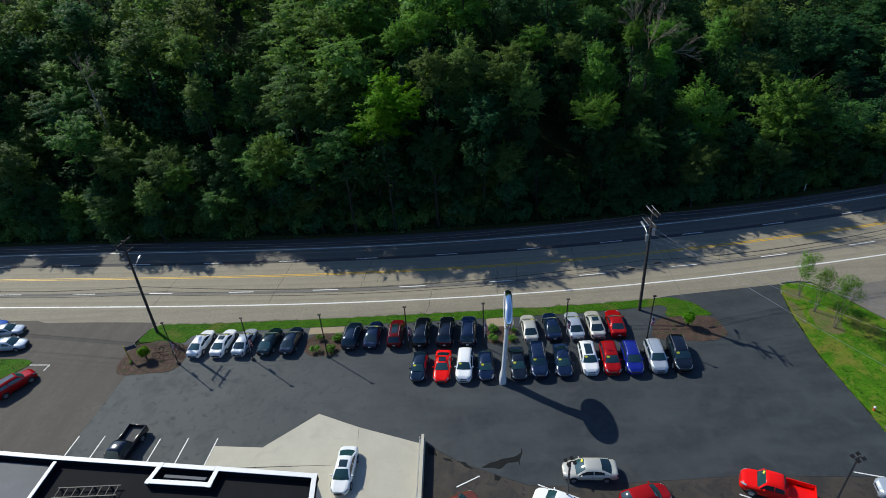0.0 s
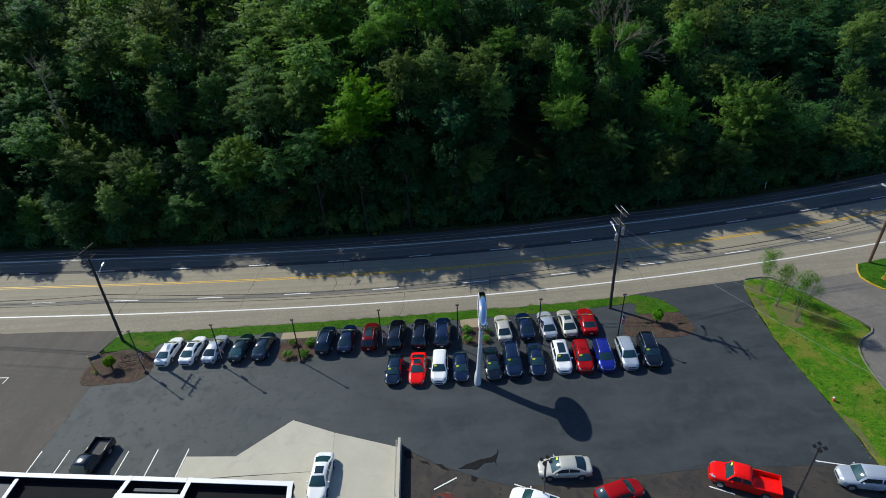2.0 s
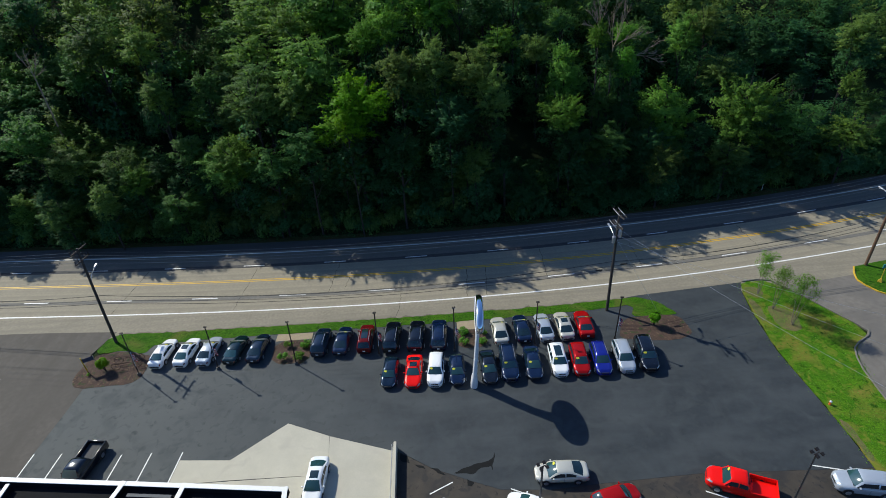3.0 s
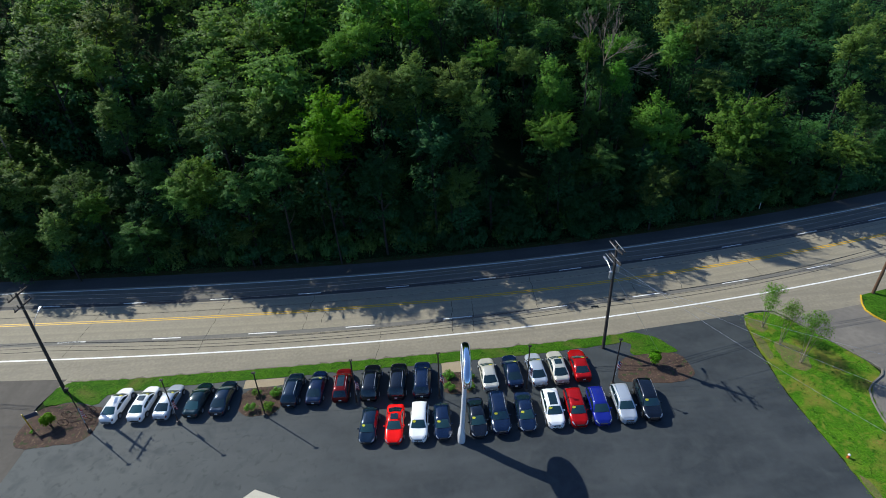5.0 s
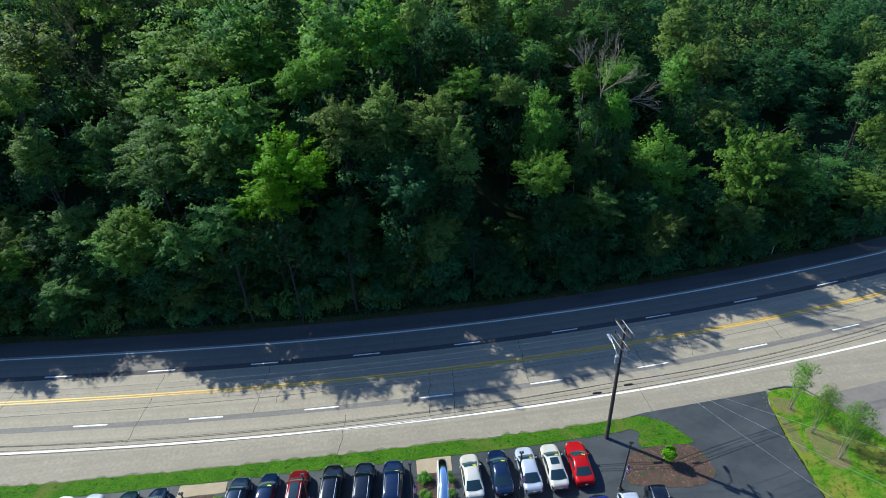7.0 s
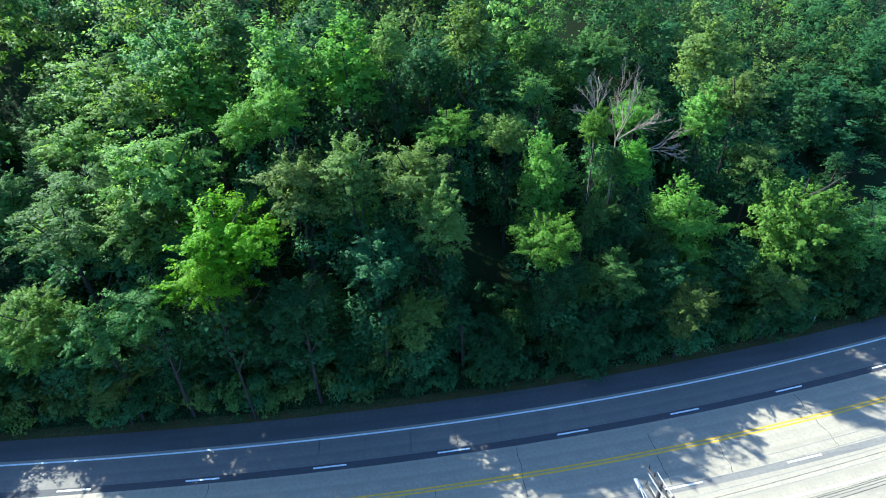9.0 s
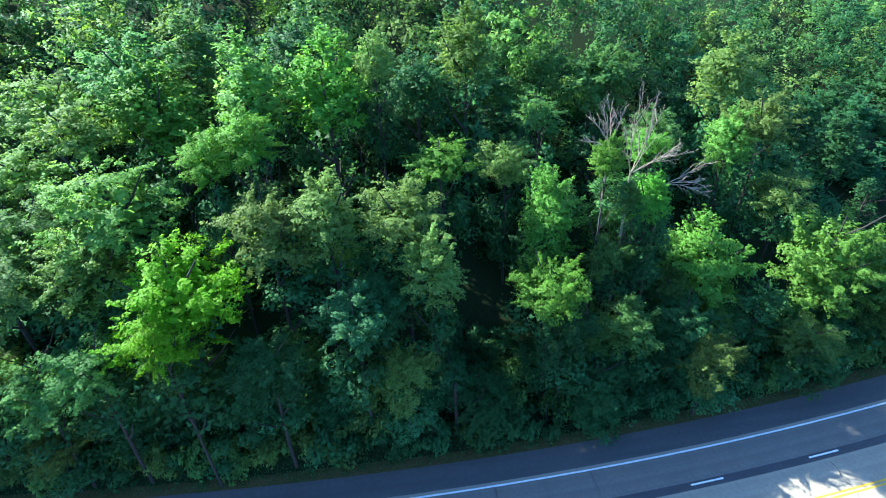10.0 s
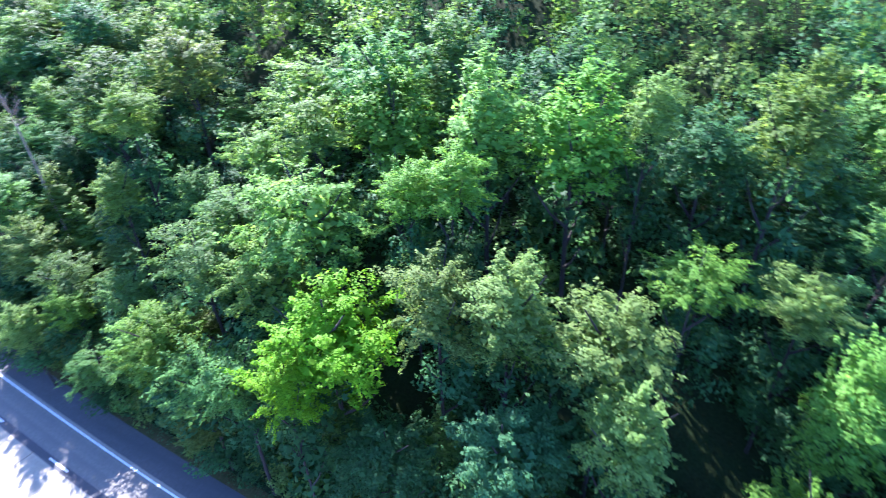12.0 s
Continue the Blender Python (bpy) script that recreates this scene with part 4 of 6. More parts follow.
def bare_tree(x, y, fork, limbs, seed):
    """A dead tree: a trunk up to the height fork, and limbs that end in fans of bare twigs."""
    g = np.random.default_rng(seed)
    z = hill(x, y) - 0.2
    t = empty("dead_tree", pose(x, y, z))
    tagged(t, "leafless dead grey tree among green crowns", "tree", "dead trees")
    root = Vector((0, 0, fork - z))
    part("trunk", tube([(0, 0, 0), (0.06, 0, root.z * 0.5), root], [0.17, 0.13, 0.09], 7), M["dead_wood"], t)
    for ex, ey, ez in limbs:
        bm = bmesh.new()
        tip = Vector((ex, ey, ez - z))
        way = tip - root
        long = way.length
        bow = Vector((0, 0, 0.1 * long)) if way.z < 0.4 * long else Vector(g.normal(size=3)) * 0.04 * long
        line = [root + way * k + bow * (4 * k * (1 - k)) for k in (0, 0.25, 0.5, 0.75, 1)]
        tube(line, [0.042, 0.036, 0.030, 0.022, 0.012], 5, bm, False)
        for k in range(9):
            f = 0.3 + 0.68 * k / 8
            s = root + way * f + bow * (4 * f * (1 - f))
            d = (way.normalized() + Vector(g.normal(size=3)) * 0.36 + Vector((0, 0, 0.16))).normalized()
            reach = long * g.uniform(0.22, 0.4) * (1.25 - 0.6 * f)
            e = s + d * reach
            tube([s, s + d * reach * 0.5 + Vector(g.normal(size=3)) * 0.05, e], [0.024, 0.019, 0.011], 4, bm, False)
            for h in range(4):
                q = s + d * reach * (0.35 + 0.2 * h)
                w = (d + Vector(g.normal(size=3)) * 0.38 + Vector((0, 0, 0.14))).normalized()
                tube([q, q + w * reach * g.uniform(0.3, 0.5)], [0.015, 0.009], 4, bm, False)
        part("limb", bm, M["dead_wood"], t)
    return t


bare_tree(25.9, 84.5, 25.6, ((-1.9, 0.2, 28.4), (-1.0, -0.3, 29.3), (-0.3, 0.5, 29.5), (0.8, -0.2, 29.0), (-2.4, -0.4, 26.6)), 3)
bare_tree(28.2, 84.4, 23.0, ((0.1, 0.2, 29.8), (0.9, -0.4, 29.2), (2.0, 0.3, 28.2), (4.6, -0.3, 24.6), (3.0, -0.8, 25.4), (-1.0, 0.0, 27.2)), 8)
bare_tree(31.4, 84.2, 21.6, ((3.6, -0.2, 23.6), (4.5, 0.2, 20.0), (3.6, -0.8, 21.6), (-2.0, -1.2, 20.6)), 21)
tree(28.0, 83.4, 22.6, 1.5, "mid", 1, 20.0)
tree(30.8, 83.6, 21.7, 1.8, "lush", 5, 70.0, lod="fine")
tree(30.6, 86.6, 26.4, 1.9, "lush", 3, 40.0, lod="fine")
tree(26.4, 82.6, 17.5, 2.1, "mid", 4, 15.0, lod="fine")
tree(29.6, 82.2, 16.5, 2.3, "deep", 1, 95.0, lod="fine")
tree(33.0, 82.0, 13.5, 2.0, "mid", 6, 140.0, lod="fine")
bare_tree(-60.0, 88.0, 24.5, ((-1.2, 0.2, 27.6), (0.2, -0.3, 28.2), (1.3, 0.4, 27.4), (2.0, 0, 25.6)), 12)
# a broken trunk at the edge of the wood
t = empty("tree_stump", pose(10.6, 75.9, hill(10.6, 75.9) - 0.3))
tagged(t, "tall bare broken trunk at the edge of the wood", "tree")
part("trunk", tube([(0, 0, 0), (0.05, 0, 3.5), (0, 0, 7.4)], [0.22, 0.19, 0.15], 9), M["bark"], t)

# ---------------------------------------------------------------- cars
PAINT = {}


def paint(tone):
    if tone not in PAINT:
        rgb = {"white": (0.86, 0.87, 0.87), "silver": (0.46, 0.51, 0.58), "sand": (0.50, 0.47, 0.38), "black": (0.004, 0.006, 0.012), "navy": (0.004, 0.012, 0.042),
               "slate": (0.008, 0.021, 0.044), "maroon": (0.155, 0.010, 0.012), "red": (0.80, 0.008, 0.006), "ruby": (0.42, 0.008, 0.010), "blue": (0.012, 0.022, 0.28), "teal": (0.006, 0.024, 0.030),
               "copper": (0.22, 0.055, 0.025), "pearl": (0.60, 0.58, 0.50), "sky": (0.03, 0.12, 0.5)}[tone]
        PAINT[tone] = mat("paint_" + tone, rgb, 0.22 if tone in ("white", "red", "pearl", "silver") else 0.13, metal=0.0 if tone in ("white", "red", "black", "navy") else 0.3, coat=0.2 if tone in ("red", "ruby", "maroon") else 1.0, spec=0.2 if tone in ("red", "ruby", "maroon") else 0.35)
    return PAINT[tone]


def loft(sections, bm=None, close=True):
    """A skin over a row of closed outlines with the same number of points."""
    bm = bm or bmesh.new()
    rings = [[bm.verts.new(p) for p in s] for s in sections]
    n = len(rings[0])
    for a, b in zip(rings, rings[1:]):
        for k in range(n):
            bm.faces.new((a[k], b[k], b[(k + 1) % n], a[(k + 1) % n]))
    if close:
        bm.faces.new(rings[0])
        bm.faces.new(rings[-1][::-1])
    bmesh.ops.recalc_face_normals(bm, faces=bm.faces)
    return bm


def hull_section(x, w, top, low=0.24, crown=0.03):
    """Across the body at x: floor, sill, flank with a shoulder, a gently domed top."""
    half = [(0.0, low), (0.84 * w, low), (0.95 * w, low + 0.07), (0.99 * w, low + 0.22), (1.0 * w, 0.56 * top + 0.44 * low + 0.08), (0.985 * w, top - 0.17), (0.93 * w, top - 0.07), (0.80 * w, top - 0.02), (0.62 * w, top + crown * 0.85), (0.5 * w, top + crown * 0.45), (0.0, top + crown)]
    return [(x, y, z) for y, z in half] + [(x, -y, z) for y, z in half[-2:0:-1]]


# length, width, roof height; belt line (share of length from the nose, height); glasshouse: windscreen foot, roof front, roof back, rear foot
KIND = {
    "sedan": dict(L=4.8, W=1.84, H=1.45, belt=((0, .52), (.015, .66), (.07, .74), (.18, .84), (.29, .93), (.5, .96), (.72, .98), (.84, 1.02), (.95, 1.0), (.985, .9), (1, .62)), glass=(.265, .42, .675, .85), wheels=(.19, .78)),
    "suv": dict(L=4.65, W=1.88, H=1.72, belt=((0, .6), (.015, .8), (.06, .95), (.16, 1.03), (.27, 1.1), (.5, 1.13), (.75, 1.15), (.9, 1.14), (.97, 1.1), (.99, .95), (1, .62)), glass=(.275, .395, .87, .965), wheels=(.19, .79)),
    "big_suv": dict(L=5.0, W=1.98, H=1.8, belt=((0, .62), (.012, .86), (.05, 1.02), (.15, 1.09), (.27, 1.15), (.5, 1.18), (.75, 1.2), (.92, 1.18), (.975, 1.12), (.99, .95), (1, .62)), glass=(.28, .375, .9, .97), wheels=(.19, .8)),
    "hatch": dict(L=4.25, W=1.78, H=1.5, belt=((0, .5), (.015, .66), (.07, .76), (.17, .88), (.27, .97), (.5, 1.0), (.75, 1.03), (.9, 1.02), (.965, .97), (.985, .85), (1, .6)), glass=(.265, .41, .8, .95), wheels=(.2, .79)),
    "coupe": dict(L=4.7, W=1.9, H=1.38, belt=((0, .5), (.015, .64), (.07, .74), (.2, .84), (.33, .92), (.5, .94), (.72, .98), (.88, 1.02), (.96, .98), (.985, .88), (1, .6)), glass=(.32, .47, .68, .84), wheels=(.19, .77)),
    "pickup": dict(L=5.6, W=1.98, H=1.82, belt=((0, .62), (.012, .9), (.05, 1.05), (.15, 1.1), (.26, 1.14), (.4, 1.16), (.58, 1.16), (.61, 1.16)), glass=(.25, .33, .54, .6), wheels=(.17, .79)),
}
PLAN = ((0, .36), (.007, .54), (.022, .70), (.05, .84), (.09, .93), (.16, .985), (.3, 1.0), (.72, 1.0), (.87, .985), (.94, .955), (.975, .9), (.992, .82), (1, .66))


def lerp(table, s):
    for (a, u), (b, v) in zip(table, table[1:]):
        if s <= b:
            return u + (v - u) * (s - a) / (b - a)
    return table[-1][1]


MESHES = {}


def kept(key, make):
    if key not in MESHES:
        MESHES[key] = make()
    return MESHES[key]


def bm_mesh(name, bm, materials, smooth=True, angle=35):
    me = bpy.data.meshes.new(name)
    bm.normal_update()
    bm.to_mesh(me)
    bm.free()
    for m in (materials if isinstance(materials, (list, tuple)) else [materials]):
        me.materials.append(m)
    if smooth:
        me.shade_smooth()
        me.set_sharp_from_angle(angle=radians(angle))
    return me


def wheel_mesh(r, w):
    bm = bmesh.new()
    prof = [(r * 0.62, -w / 2), (r * 0.92, -w / 2), (r, -w * 0.3), (r, w * 0.3), (r * 0.92, w / 2), (r * 0.62, w / 2)]
    n = 18
    rings = [[bm.verts.new((rr * math.cos(2 * math.pi * k / n), yy, rr * math.sin(2 * math.pi * k / n))) for rr, yy in prof] for k in range(n)]
    for k in range(n):
        a, b = rings[k], rings[(k + 1) % n]
        for j in range(len(prof)):
            bm.faces.new((a[j], b[j], b[(j + 1) % len(prof)], a[(j + 1) % len(prof)]))
    bmesh.ops.recalc_face_normals(bm, faces=bm.faces)
    return bm_mesh("tyre", bm, M["tyre"])


def rim_mesh(r, w):
    bm = bmesh.new()
    bmesh.ops.create_circle(bm, cap_ends=True, radius=r * 0.64, segments=18, matrix=Matrix.Translation((0, 0, 0)) @ Matrix.Rotation(radians(90), 4, "X"))
    for k in range(5):
        a = 2 * math.pi * k / 5
        box((r * 0.16, 0.03, r * 0.56), Matrix.Rotation(a, 4, "Y") @ Matrix.Translation((0, -0.02, r * 0.32)), bm=bm)
    bmesh.ops.create_cone(bm, cap_ends=True, segments=10, radius1=r * 0.16, radius2=r * 0.12, depth=0.05, matrix=Matrix.Rotation(radians(90), 4, "X") @ Matrix.Translation((0, 0, 0.02)))
    return bm_mesh("rim", bm, M["rim"], False)


def car(kind, tone, x, y, heading, label, tag_on="", sunroof=False, rails=False, group="parked cars", z=0.0, scale=1.0):
    """A parked car: nose along its own +x, standing at (x, y)."""
    k = KIND[kind]
    L, W, H = k["L"], k["W"], k["H"]
    hw = W / 2
    gl = k["glass"]
    tall = kind in ("suv", "big_suv")
    X = lambda s: L * (0.5 - s)
    body_mat = paint(tone)

    def section(s):
        return hull_section(X(s), hw * lerp(PLAN, s), lerp(k["belt"], s), 0.3 if s in (0, 1) else 0.22)

    def make_body():
        ss = sorted({s for s, _ in k["belt"]} | {s for s, _ in PLAN if s <= k["belt"][-1][0]})
        bm = loft([section(s) for s in ss])
        if kind == "pickup":
            zt = 1.12
            for sy in (1, -1):
                box((L * 0.385, 0.1, 0.85), Matrix.Translation((X(0.8), sy * (hw - 0.06), zt - 0.42)), 0.03, bm)
            box((0.08, W - 0.08, 0.8), Matrix.Translation((X(0.985), 0, zt - 0.42)), 0.03, bm)
            box((L * 0.385, W - 0.15, 0.1), Matrix.Translation((X(0.8), 0, 0.62)), 0.0, bm)
            box((0.14, W * 0.9, 0.2), Matrix.Translation((X(1.0), 0, 0.5)), 0.04, bm)
        return bm_mesh("body", bm, body_mat, True, 60)

    def patch(name, s0, s1, j0, j1, mt, sy=1, proud=0.012, n=4):
        """A thin piece that lies on the body's skin between two stations and two heights of its section."""
        def at(s, j):
            sec = section(s)
            i = min(int(j), len(sec) - 2)
            p = Vector(sec[i]).lerp(Vector(sec[i + 1]), j - i)
            return Vector((p.x, p.y * sy, p.z))
        mid = Vector((X(0.5), 0, 0.5))
        bm = bmesh.new()
        rows = []
        for a in range(n + 1):
            s = s0 + (s1 - s0) * a / n
            line = []
            for b in range(n + 1):
                p = at(s, j0 + (j1 - j0) * b / n)
                o = Vector(((0.5 - s) * 0.9, p.y / hw * 0.8, 0.6)).normalized()
                line.append(bm.verts.new(p + o * proud))
            rows.append(line)
        for a in range(n):
            for b in range(n):
                bm.faces.new((rows[a][b], rows[a + 1][b], rows[a + 1][b + 1], rows[a][b + 1]))
        g = bmesh.ops.extrude_face_region(bm, geom=list(bm.faces))
        for v in g["geom"]:
            if isinstance(v, bmesh.types.BMVert):
                v.co -= Vector((0.03 if s0 < 0.5 else -0.03, 0.02 * sy, 0.02))
        bmesh.ops.recalc_face_normals(bm, faces=bm.faces)
        return bm_mesh(name, bm, mt, True, 50)

    # the cabin: one smooth skin from the foot of the windscreen over the roof to the foot of the rear window
    Hf = H - 0.055

    def cabin(s):
        """Half a section of the cabin at a station: side glass, rounded roof edge, roof or screen."""
        zb = lerp(k["belt"], s) - 0.01
        if s < gl[1]:
            u = (s - gl[0]) / (gl[1] - gl[0])
            zt = zb + (Hf - zb) * (u + 0.24 * u * (1 - u))
            lead = 0.17 * (1 - u) + 0.05 * u
        elif s < gl[2]:
            u = (s - gl[1]) / (gl[2] - gl[1])
            zt = Hf + 0.055 * (1 - (2 * u - 1) ** 2) - 0.03 * u
            lead = 0.05 - 0.10 * u
        else:
            u = (s - gl[2]) / (gl[3] - gl[2])
            top = Hf - 0.03
            zt = zb + (top - zb) * (1 - u) * (1 + 0.26 * u)
            lead = -0.05 - 0.12 * u
        h = max(zt - zb, 0.012)
        wb = hw * (0.955 if kind != "coupe" else 0.93) * min(1.0, lerp(PLAN, s) + 0.01)
        tum = (0.23 if not tall else 0.22) * h / (H - zb)
        wr = wb - tum
        pts = [(wb + 0.005, zb - 0.03), (wb - tum * 0.12, zb + h * 0.12), (wb - tum * 0.75, zb + h * 0.74), (wr - 0.035, zb + h * 0.9), (wr - 0.12, zb + h * 0.985), (wr * 0.5, zb + h + 0.028), (0.0, zb + h + 0.038)]
        return [Vector((X(s) + lead * (1 - (yy / wb) ** 2), yy, zz)) for yy, zz in pts]

    A = [gl[0] + (gl[1] - gl[0]) * u for u in (0, 0.3, 0.65, 0.93)]
    B = [gl[1] + (gl[2] - gl[1]) * u for u in (0, 0.2, 0.48, 0.53, 0.8, 1)]
    C = [gl[2] + (gl[3] - gl[2]) * u for u in (0.08, 0.35, 0.7, 1)]
    ST = A + B + C

    def skin(name, cells, mt):
        """The part of the cabin's skin over the cells (station, strip, side) given."""
        def make():
            bm = bmesh.new()
            seen = {}
            def v(i, j, sy):
                key = (i, j, sy if j < 6 else 1)
                if key not in seen:
                    p = cabin(ST[i])[j]
                    seen[key] = bm.verts.new((p.x, p.y * sy, p.z))
                return seen[key]
            for i, j, sy in cells:
                q = [v(i, j, sy), v(i + 1, j, sy), v(i + 1, j + 1, sy), v(i, j + 1, sy)]
                bm.faces.new(q if sy > 0 else q[::-1])
            bmesh.ops.recalc_face_normals(bm, faces=bm.faces)
            up = sum((f.normal.z + f.normal.y * f.calc_center_median().y for f in bm.faces))
            if up < 0:
                bmesh.ops.reverse_faces(bm, faces=bm.faces)
            return bm_mesh(name, bm, mt, True, 50)
        return make

    na, nb, nc = len(A), len(B), len(C)
    last = len(ST) - 1
    wind = [(i, j, sy) for i in range(0, na - 1) for j in (4, 5) for sy in (1, -1)]
    rear = [(i, j, sy) for i in range(na + nb, last) for j in (4, 5) for sy in (1, -1)]
    roof = [(i, j, sy) for i in range(na - 1, na + nb) for j in (4, 5) for sy in (1, -1)]
    edge = [(i, j, sy) for i in range(0, last) for j in (2, 3) for sy in (1, -1)] + [(i, 0, sy) for i in range(0, last) for sy in (1, -1)]
    post = [na + 2]
    edge += [(i, 1, sy) for i in post + [last - 1] + ([last - 2] if not tall and kind != "hatch" else []) for sy in (1, -1)]

    def side(sy):
        return [(i, 1, sy) for i in range(0, last) if (i, 1, sy) not in edge]

    t = empty("car" if kind != "pickup" else "pickup_truck", Matrix.Translation((x, y, z)) @ pose(0, 0, 0, 0, 0, heading) @ Matrix.Scale(scale, 4))
    tagged(t, label, "car" if kind != "pickup" else "pickup truck", group)
    piece("body", kept((kind, tone, "body"), make_body), t)
    piece("roof", kept((kind, tone, "roof"), skin("roof", roof + edge, body_mat)), t)
    piece("windscreen", kept((kind, "wind"), skin("windscreen", wind, M["screen"])), t, "green-tinted windscreen")
    pale = tone in ("white", "teal") and kind == "sedan"
    piece("rear_window", kept((kind, pale, "rearw"), skin("rear_window", rear, M["rear_screen" if pale else "glass"])), t, "green-tinted rear window" if pale else "dark tinted rear window")
    for sy in (1, -1):
        piece("side_window", kept((kind, "sidew", sy), skin("side_window", side(sy), M["glass"])), t, "dark side windows")
    if kind == "pickup" and tone == "black":
        piece("bed_liner", kept((kind, "liner"), lambda: bm_mesh("bed_liner", box((L * 0.37, W - 0.26, 0.03), Matrix.Translation((X(0.8), 0, 0.69)), 0.0), M["liner"], False)), t, "black bed liner")
    # wheels
    r = 0.33 if kind in ("sedan", "hatch", "coupe") else 0.37
    ty, rm = kept((r, "tyre"), lambda: wheel_mesh(r, 0.22)), kept((r, "rim"), lambda: rim_mesh(r, 0.22))
    for s in k["wheels"]:
        for sy in (1, -1):
            arch = kept((r, "arch"), lambda: bm_mesh("wheel_arch", tube([(0, -0.015, 0), (0, 0.015, 0)], r + 0.05, 20), M["trim"], False))
            piece("wheel_arch", arch, t, m=Matrix.Translation((X(s), sy * (hw - 0.012), r + 0.02)))
            wh = piece("tyre", ty, t, m=Matrix.Translation((X(s), sy * (hw - 0.07), r)))
            piece("rim", rm, wh, "alloy wheel rim", m=Matrix.Translation((0, sy * 0.115, 0)) @ (Matrix.Identity(4) if sy < 0 else Matrix.Rotation(math.pi, 4, "Z")))
    # lamps and trim lie on the skin; grille, bumpers, mirrors
    fz = lerp(k["belt"], 0.03)
    for sy in (1, -1):
        piece("headlight", kept((kind, "hl", sy), lambda: patch("headlight", 0.012, 0.085, 5.35, 6.7, M["headlight"], sy)), t)
        if kind == "pickup":
            piece("taillight", kept((kind, "tl", sy), lambda: bm_mesh("taillight", box((0.05, 0.12, 0.3), pose(X(1.0) + 0.03, sy * (hw - 0.09), 0.9), 0.02), M["taillight"])), t)
        else:
            piece("taillight", kept((kind, "tl", sy), lambda: patch("taillight", 0.962, 0.993, 4.6, 6.3, M["taillight"], sy)), t)
        mi = kept((kind, tone, "mirror", sy), lambda: bm_mesh("side_mirror", box((0.13, 0.2, 0.13), pose(X(gl[0] + 0.06), sy * (hw + 0.05), lerp(k["belt"], gl[0]) + 0.05, 0, 0, sy * -12), 0.045), body_mat))
        piece("side_mirror", mi, t)
        dl = kept((kind, "dl", sy), lambda: bm_mesh("door_seam", box((0.015, 0.012, 0.55), pose(X(0.52), sy * (hw + 0.0), 0.66), 0), M["trim"], False))
        piece("door_seam", dl, t)
        if rails:
            yr = hw * 0.955 - 0.29
            rl = kept((kind, "rail", sy), lambda: bm_mesh("roof_rail", tube([(X(gl[1]) - 0.2, sy * yr, H - 0.06), (X(gl[1]) - 0.32, sy * yr, H + 0.05), (X(gl[2]) + 0.3, sy * yr, H + 0.04), (X(gl[2]) + 0.15, sy * yr, H - 0.08)], 0.022, 6), M["steel"]))
            piece("roof_rail", rl, t, "silver roof rail")
    piece("cowl", kept((kind, "cowl"), lambda: patch("cowl", gl[0] - 0.028, gl[0] + 0.004, 7.2, 12.8, M["trim"], 1, 0.012, 6)), t, "black strip below the windscreen")
    piece("grille", kept((kind, "grille"), lambda: bm_mesh("grille", box((0.06, W * 0.4, 0.14), pose(X(0.004), 0, fz - 0.16, 0, 8), 0.02), M["trim"])), t)
    piece("front_bumper", kept((kind, "fb"), lambda: bm_mesh("front_bumper", box((0.1, W * 0.5, 0.12), pose(X(0.004), 0, 0.38), 0.04), M["trim"])), t)
    piece("rear_bumper", kept((kind, "rb"), lambda: bm_mesh("rear_bumper", box((0.1, W * 0.56, 0.12), pose(X(0.996), 0, 0.4), 0.04), M["trim"])), t)
    piece("plate", kept((kind, "plate"), lambda: bm_mesh("plate", box((0.03, 0.3, 0.15), pose(X(1.0) - 0.02, 0, 0.66), 0.005), M["plate"])), t)
    if sunroof:
        def make_sunroof():
            bm = bmesh.new()
            s0, s1 = gl[1] + 0.025, gl[1] + (0.17 if not tall else 0.36)
            n, m = 6, 4
            rows = []
            for a in range(n + 1):
                c = cabin(s0 + (s1 - s0) * a / n)
                rows.append([])
                for b in range(m + 1):
                    yy = hw * 0.42 * (2 * b / m - 1)
                    f = min(1.0, abs(yy) / abs(c[5].y))
                    p = c[6].lerp(c[5], f)
                    rows[-1].append(bm.verts.new((p.x, yy, p.z + 0.012)))
            for a in range(n):
                for b in range(m):
                    bm.faces.new((rows[a][b], rows[a + 1][b], rows[a + 1][b + 1], rows[a][b + 1]))
            g = bmesh.ops.extrude_face_region(bm, geom=list(bm.faces))
            for v in g["geom"]:
                if isinstance(v, bmesh.types.BMVert):
                    v.co.z -= 0.02
            bmesh.ops.recalc_face_normals(bm, faces=bm.faces)
            return bm_mesh("sunroof", bm, M["glass"], True, 50)
        piece("sunroof", kept((kind, "sunroof"), make_sunroof), t, "dark glass sunroof")
    if tag_on:
        def make_tag():
            s = gl[0] + (gl[1] - gl[0]) * (0.8 if tag_on == "high" else 0.72)
            a, b = cabin(s), cabin(s + 0.01)
            f = 0.45
            p = a[5].lerp(a[4], f)
            ax = (b[5] - a[5]).normalized()
            ay = (a[4] - a[5]).normalized()
            up = ax.cross(ay)
            up = up if up.z > 0 else -up
            bm = bmesh.new()
            o = Vector((p.x, -p.y + 0.08, p.z)) + Vector((up.x, 0, up.z)) * 0.02
            ring = [bm.verts.new(o + ax * 0.11 * math.cos(q) + Vector((ay.x, -ay.y, ay.z)) * 0.19 * math.sin(q)) for q in (2 * math.pi * i / 14 for i in range(14))]
            f = bm.faces.new(ring)
            g = bmesh.ops.extrude_face_region(bm, geom=[f])
            for v in g["geom"]:
                if isinstance(v, bmesh.types.BMVert):
                    v.co.z += 0.012
            bmesh.ops.recalc_face_normals(bm, faces=bm.faces)
            return bm_mesh("price_tag", bm, M["tag"], False)
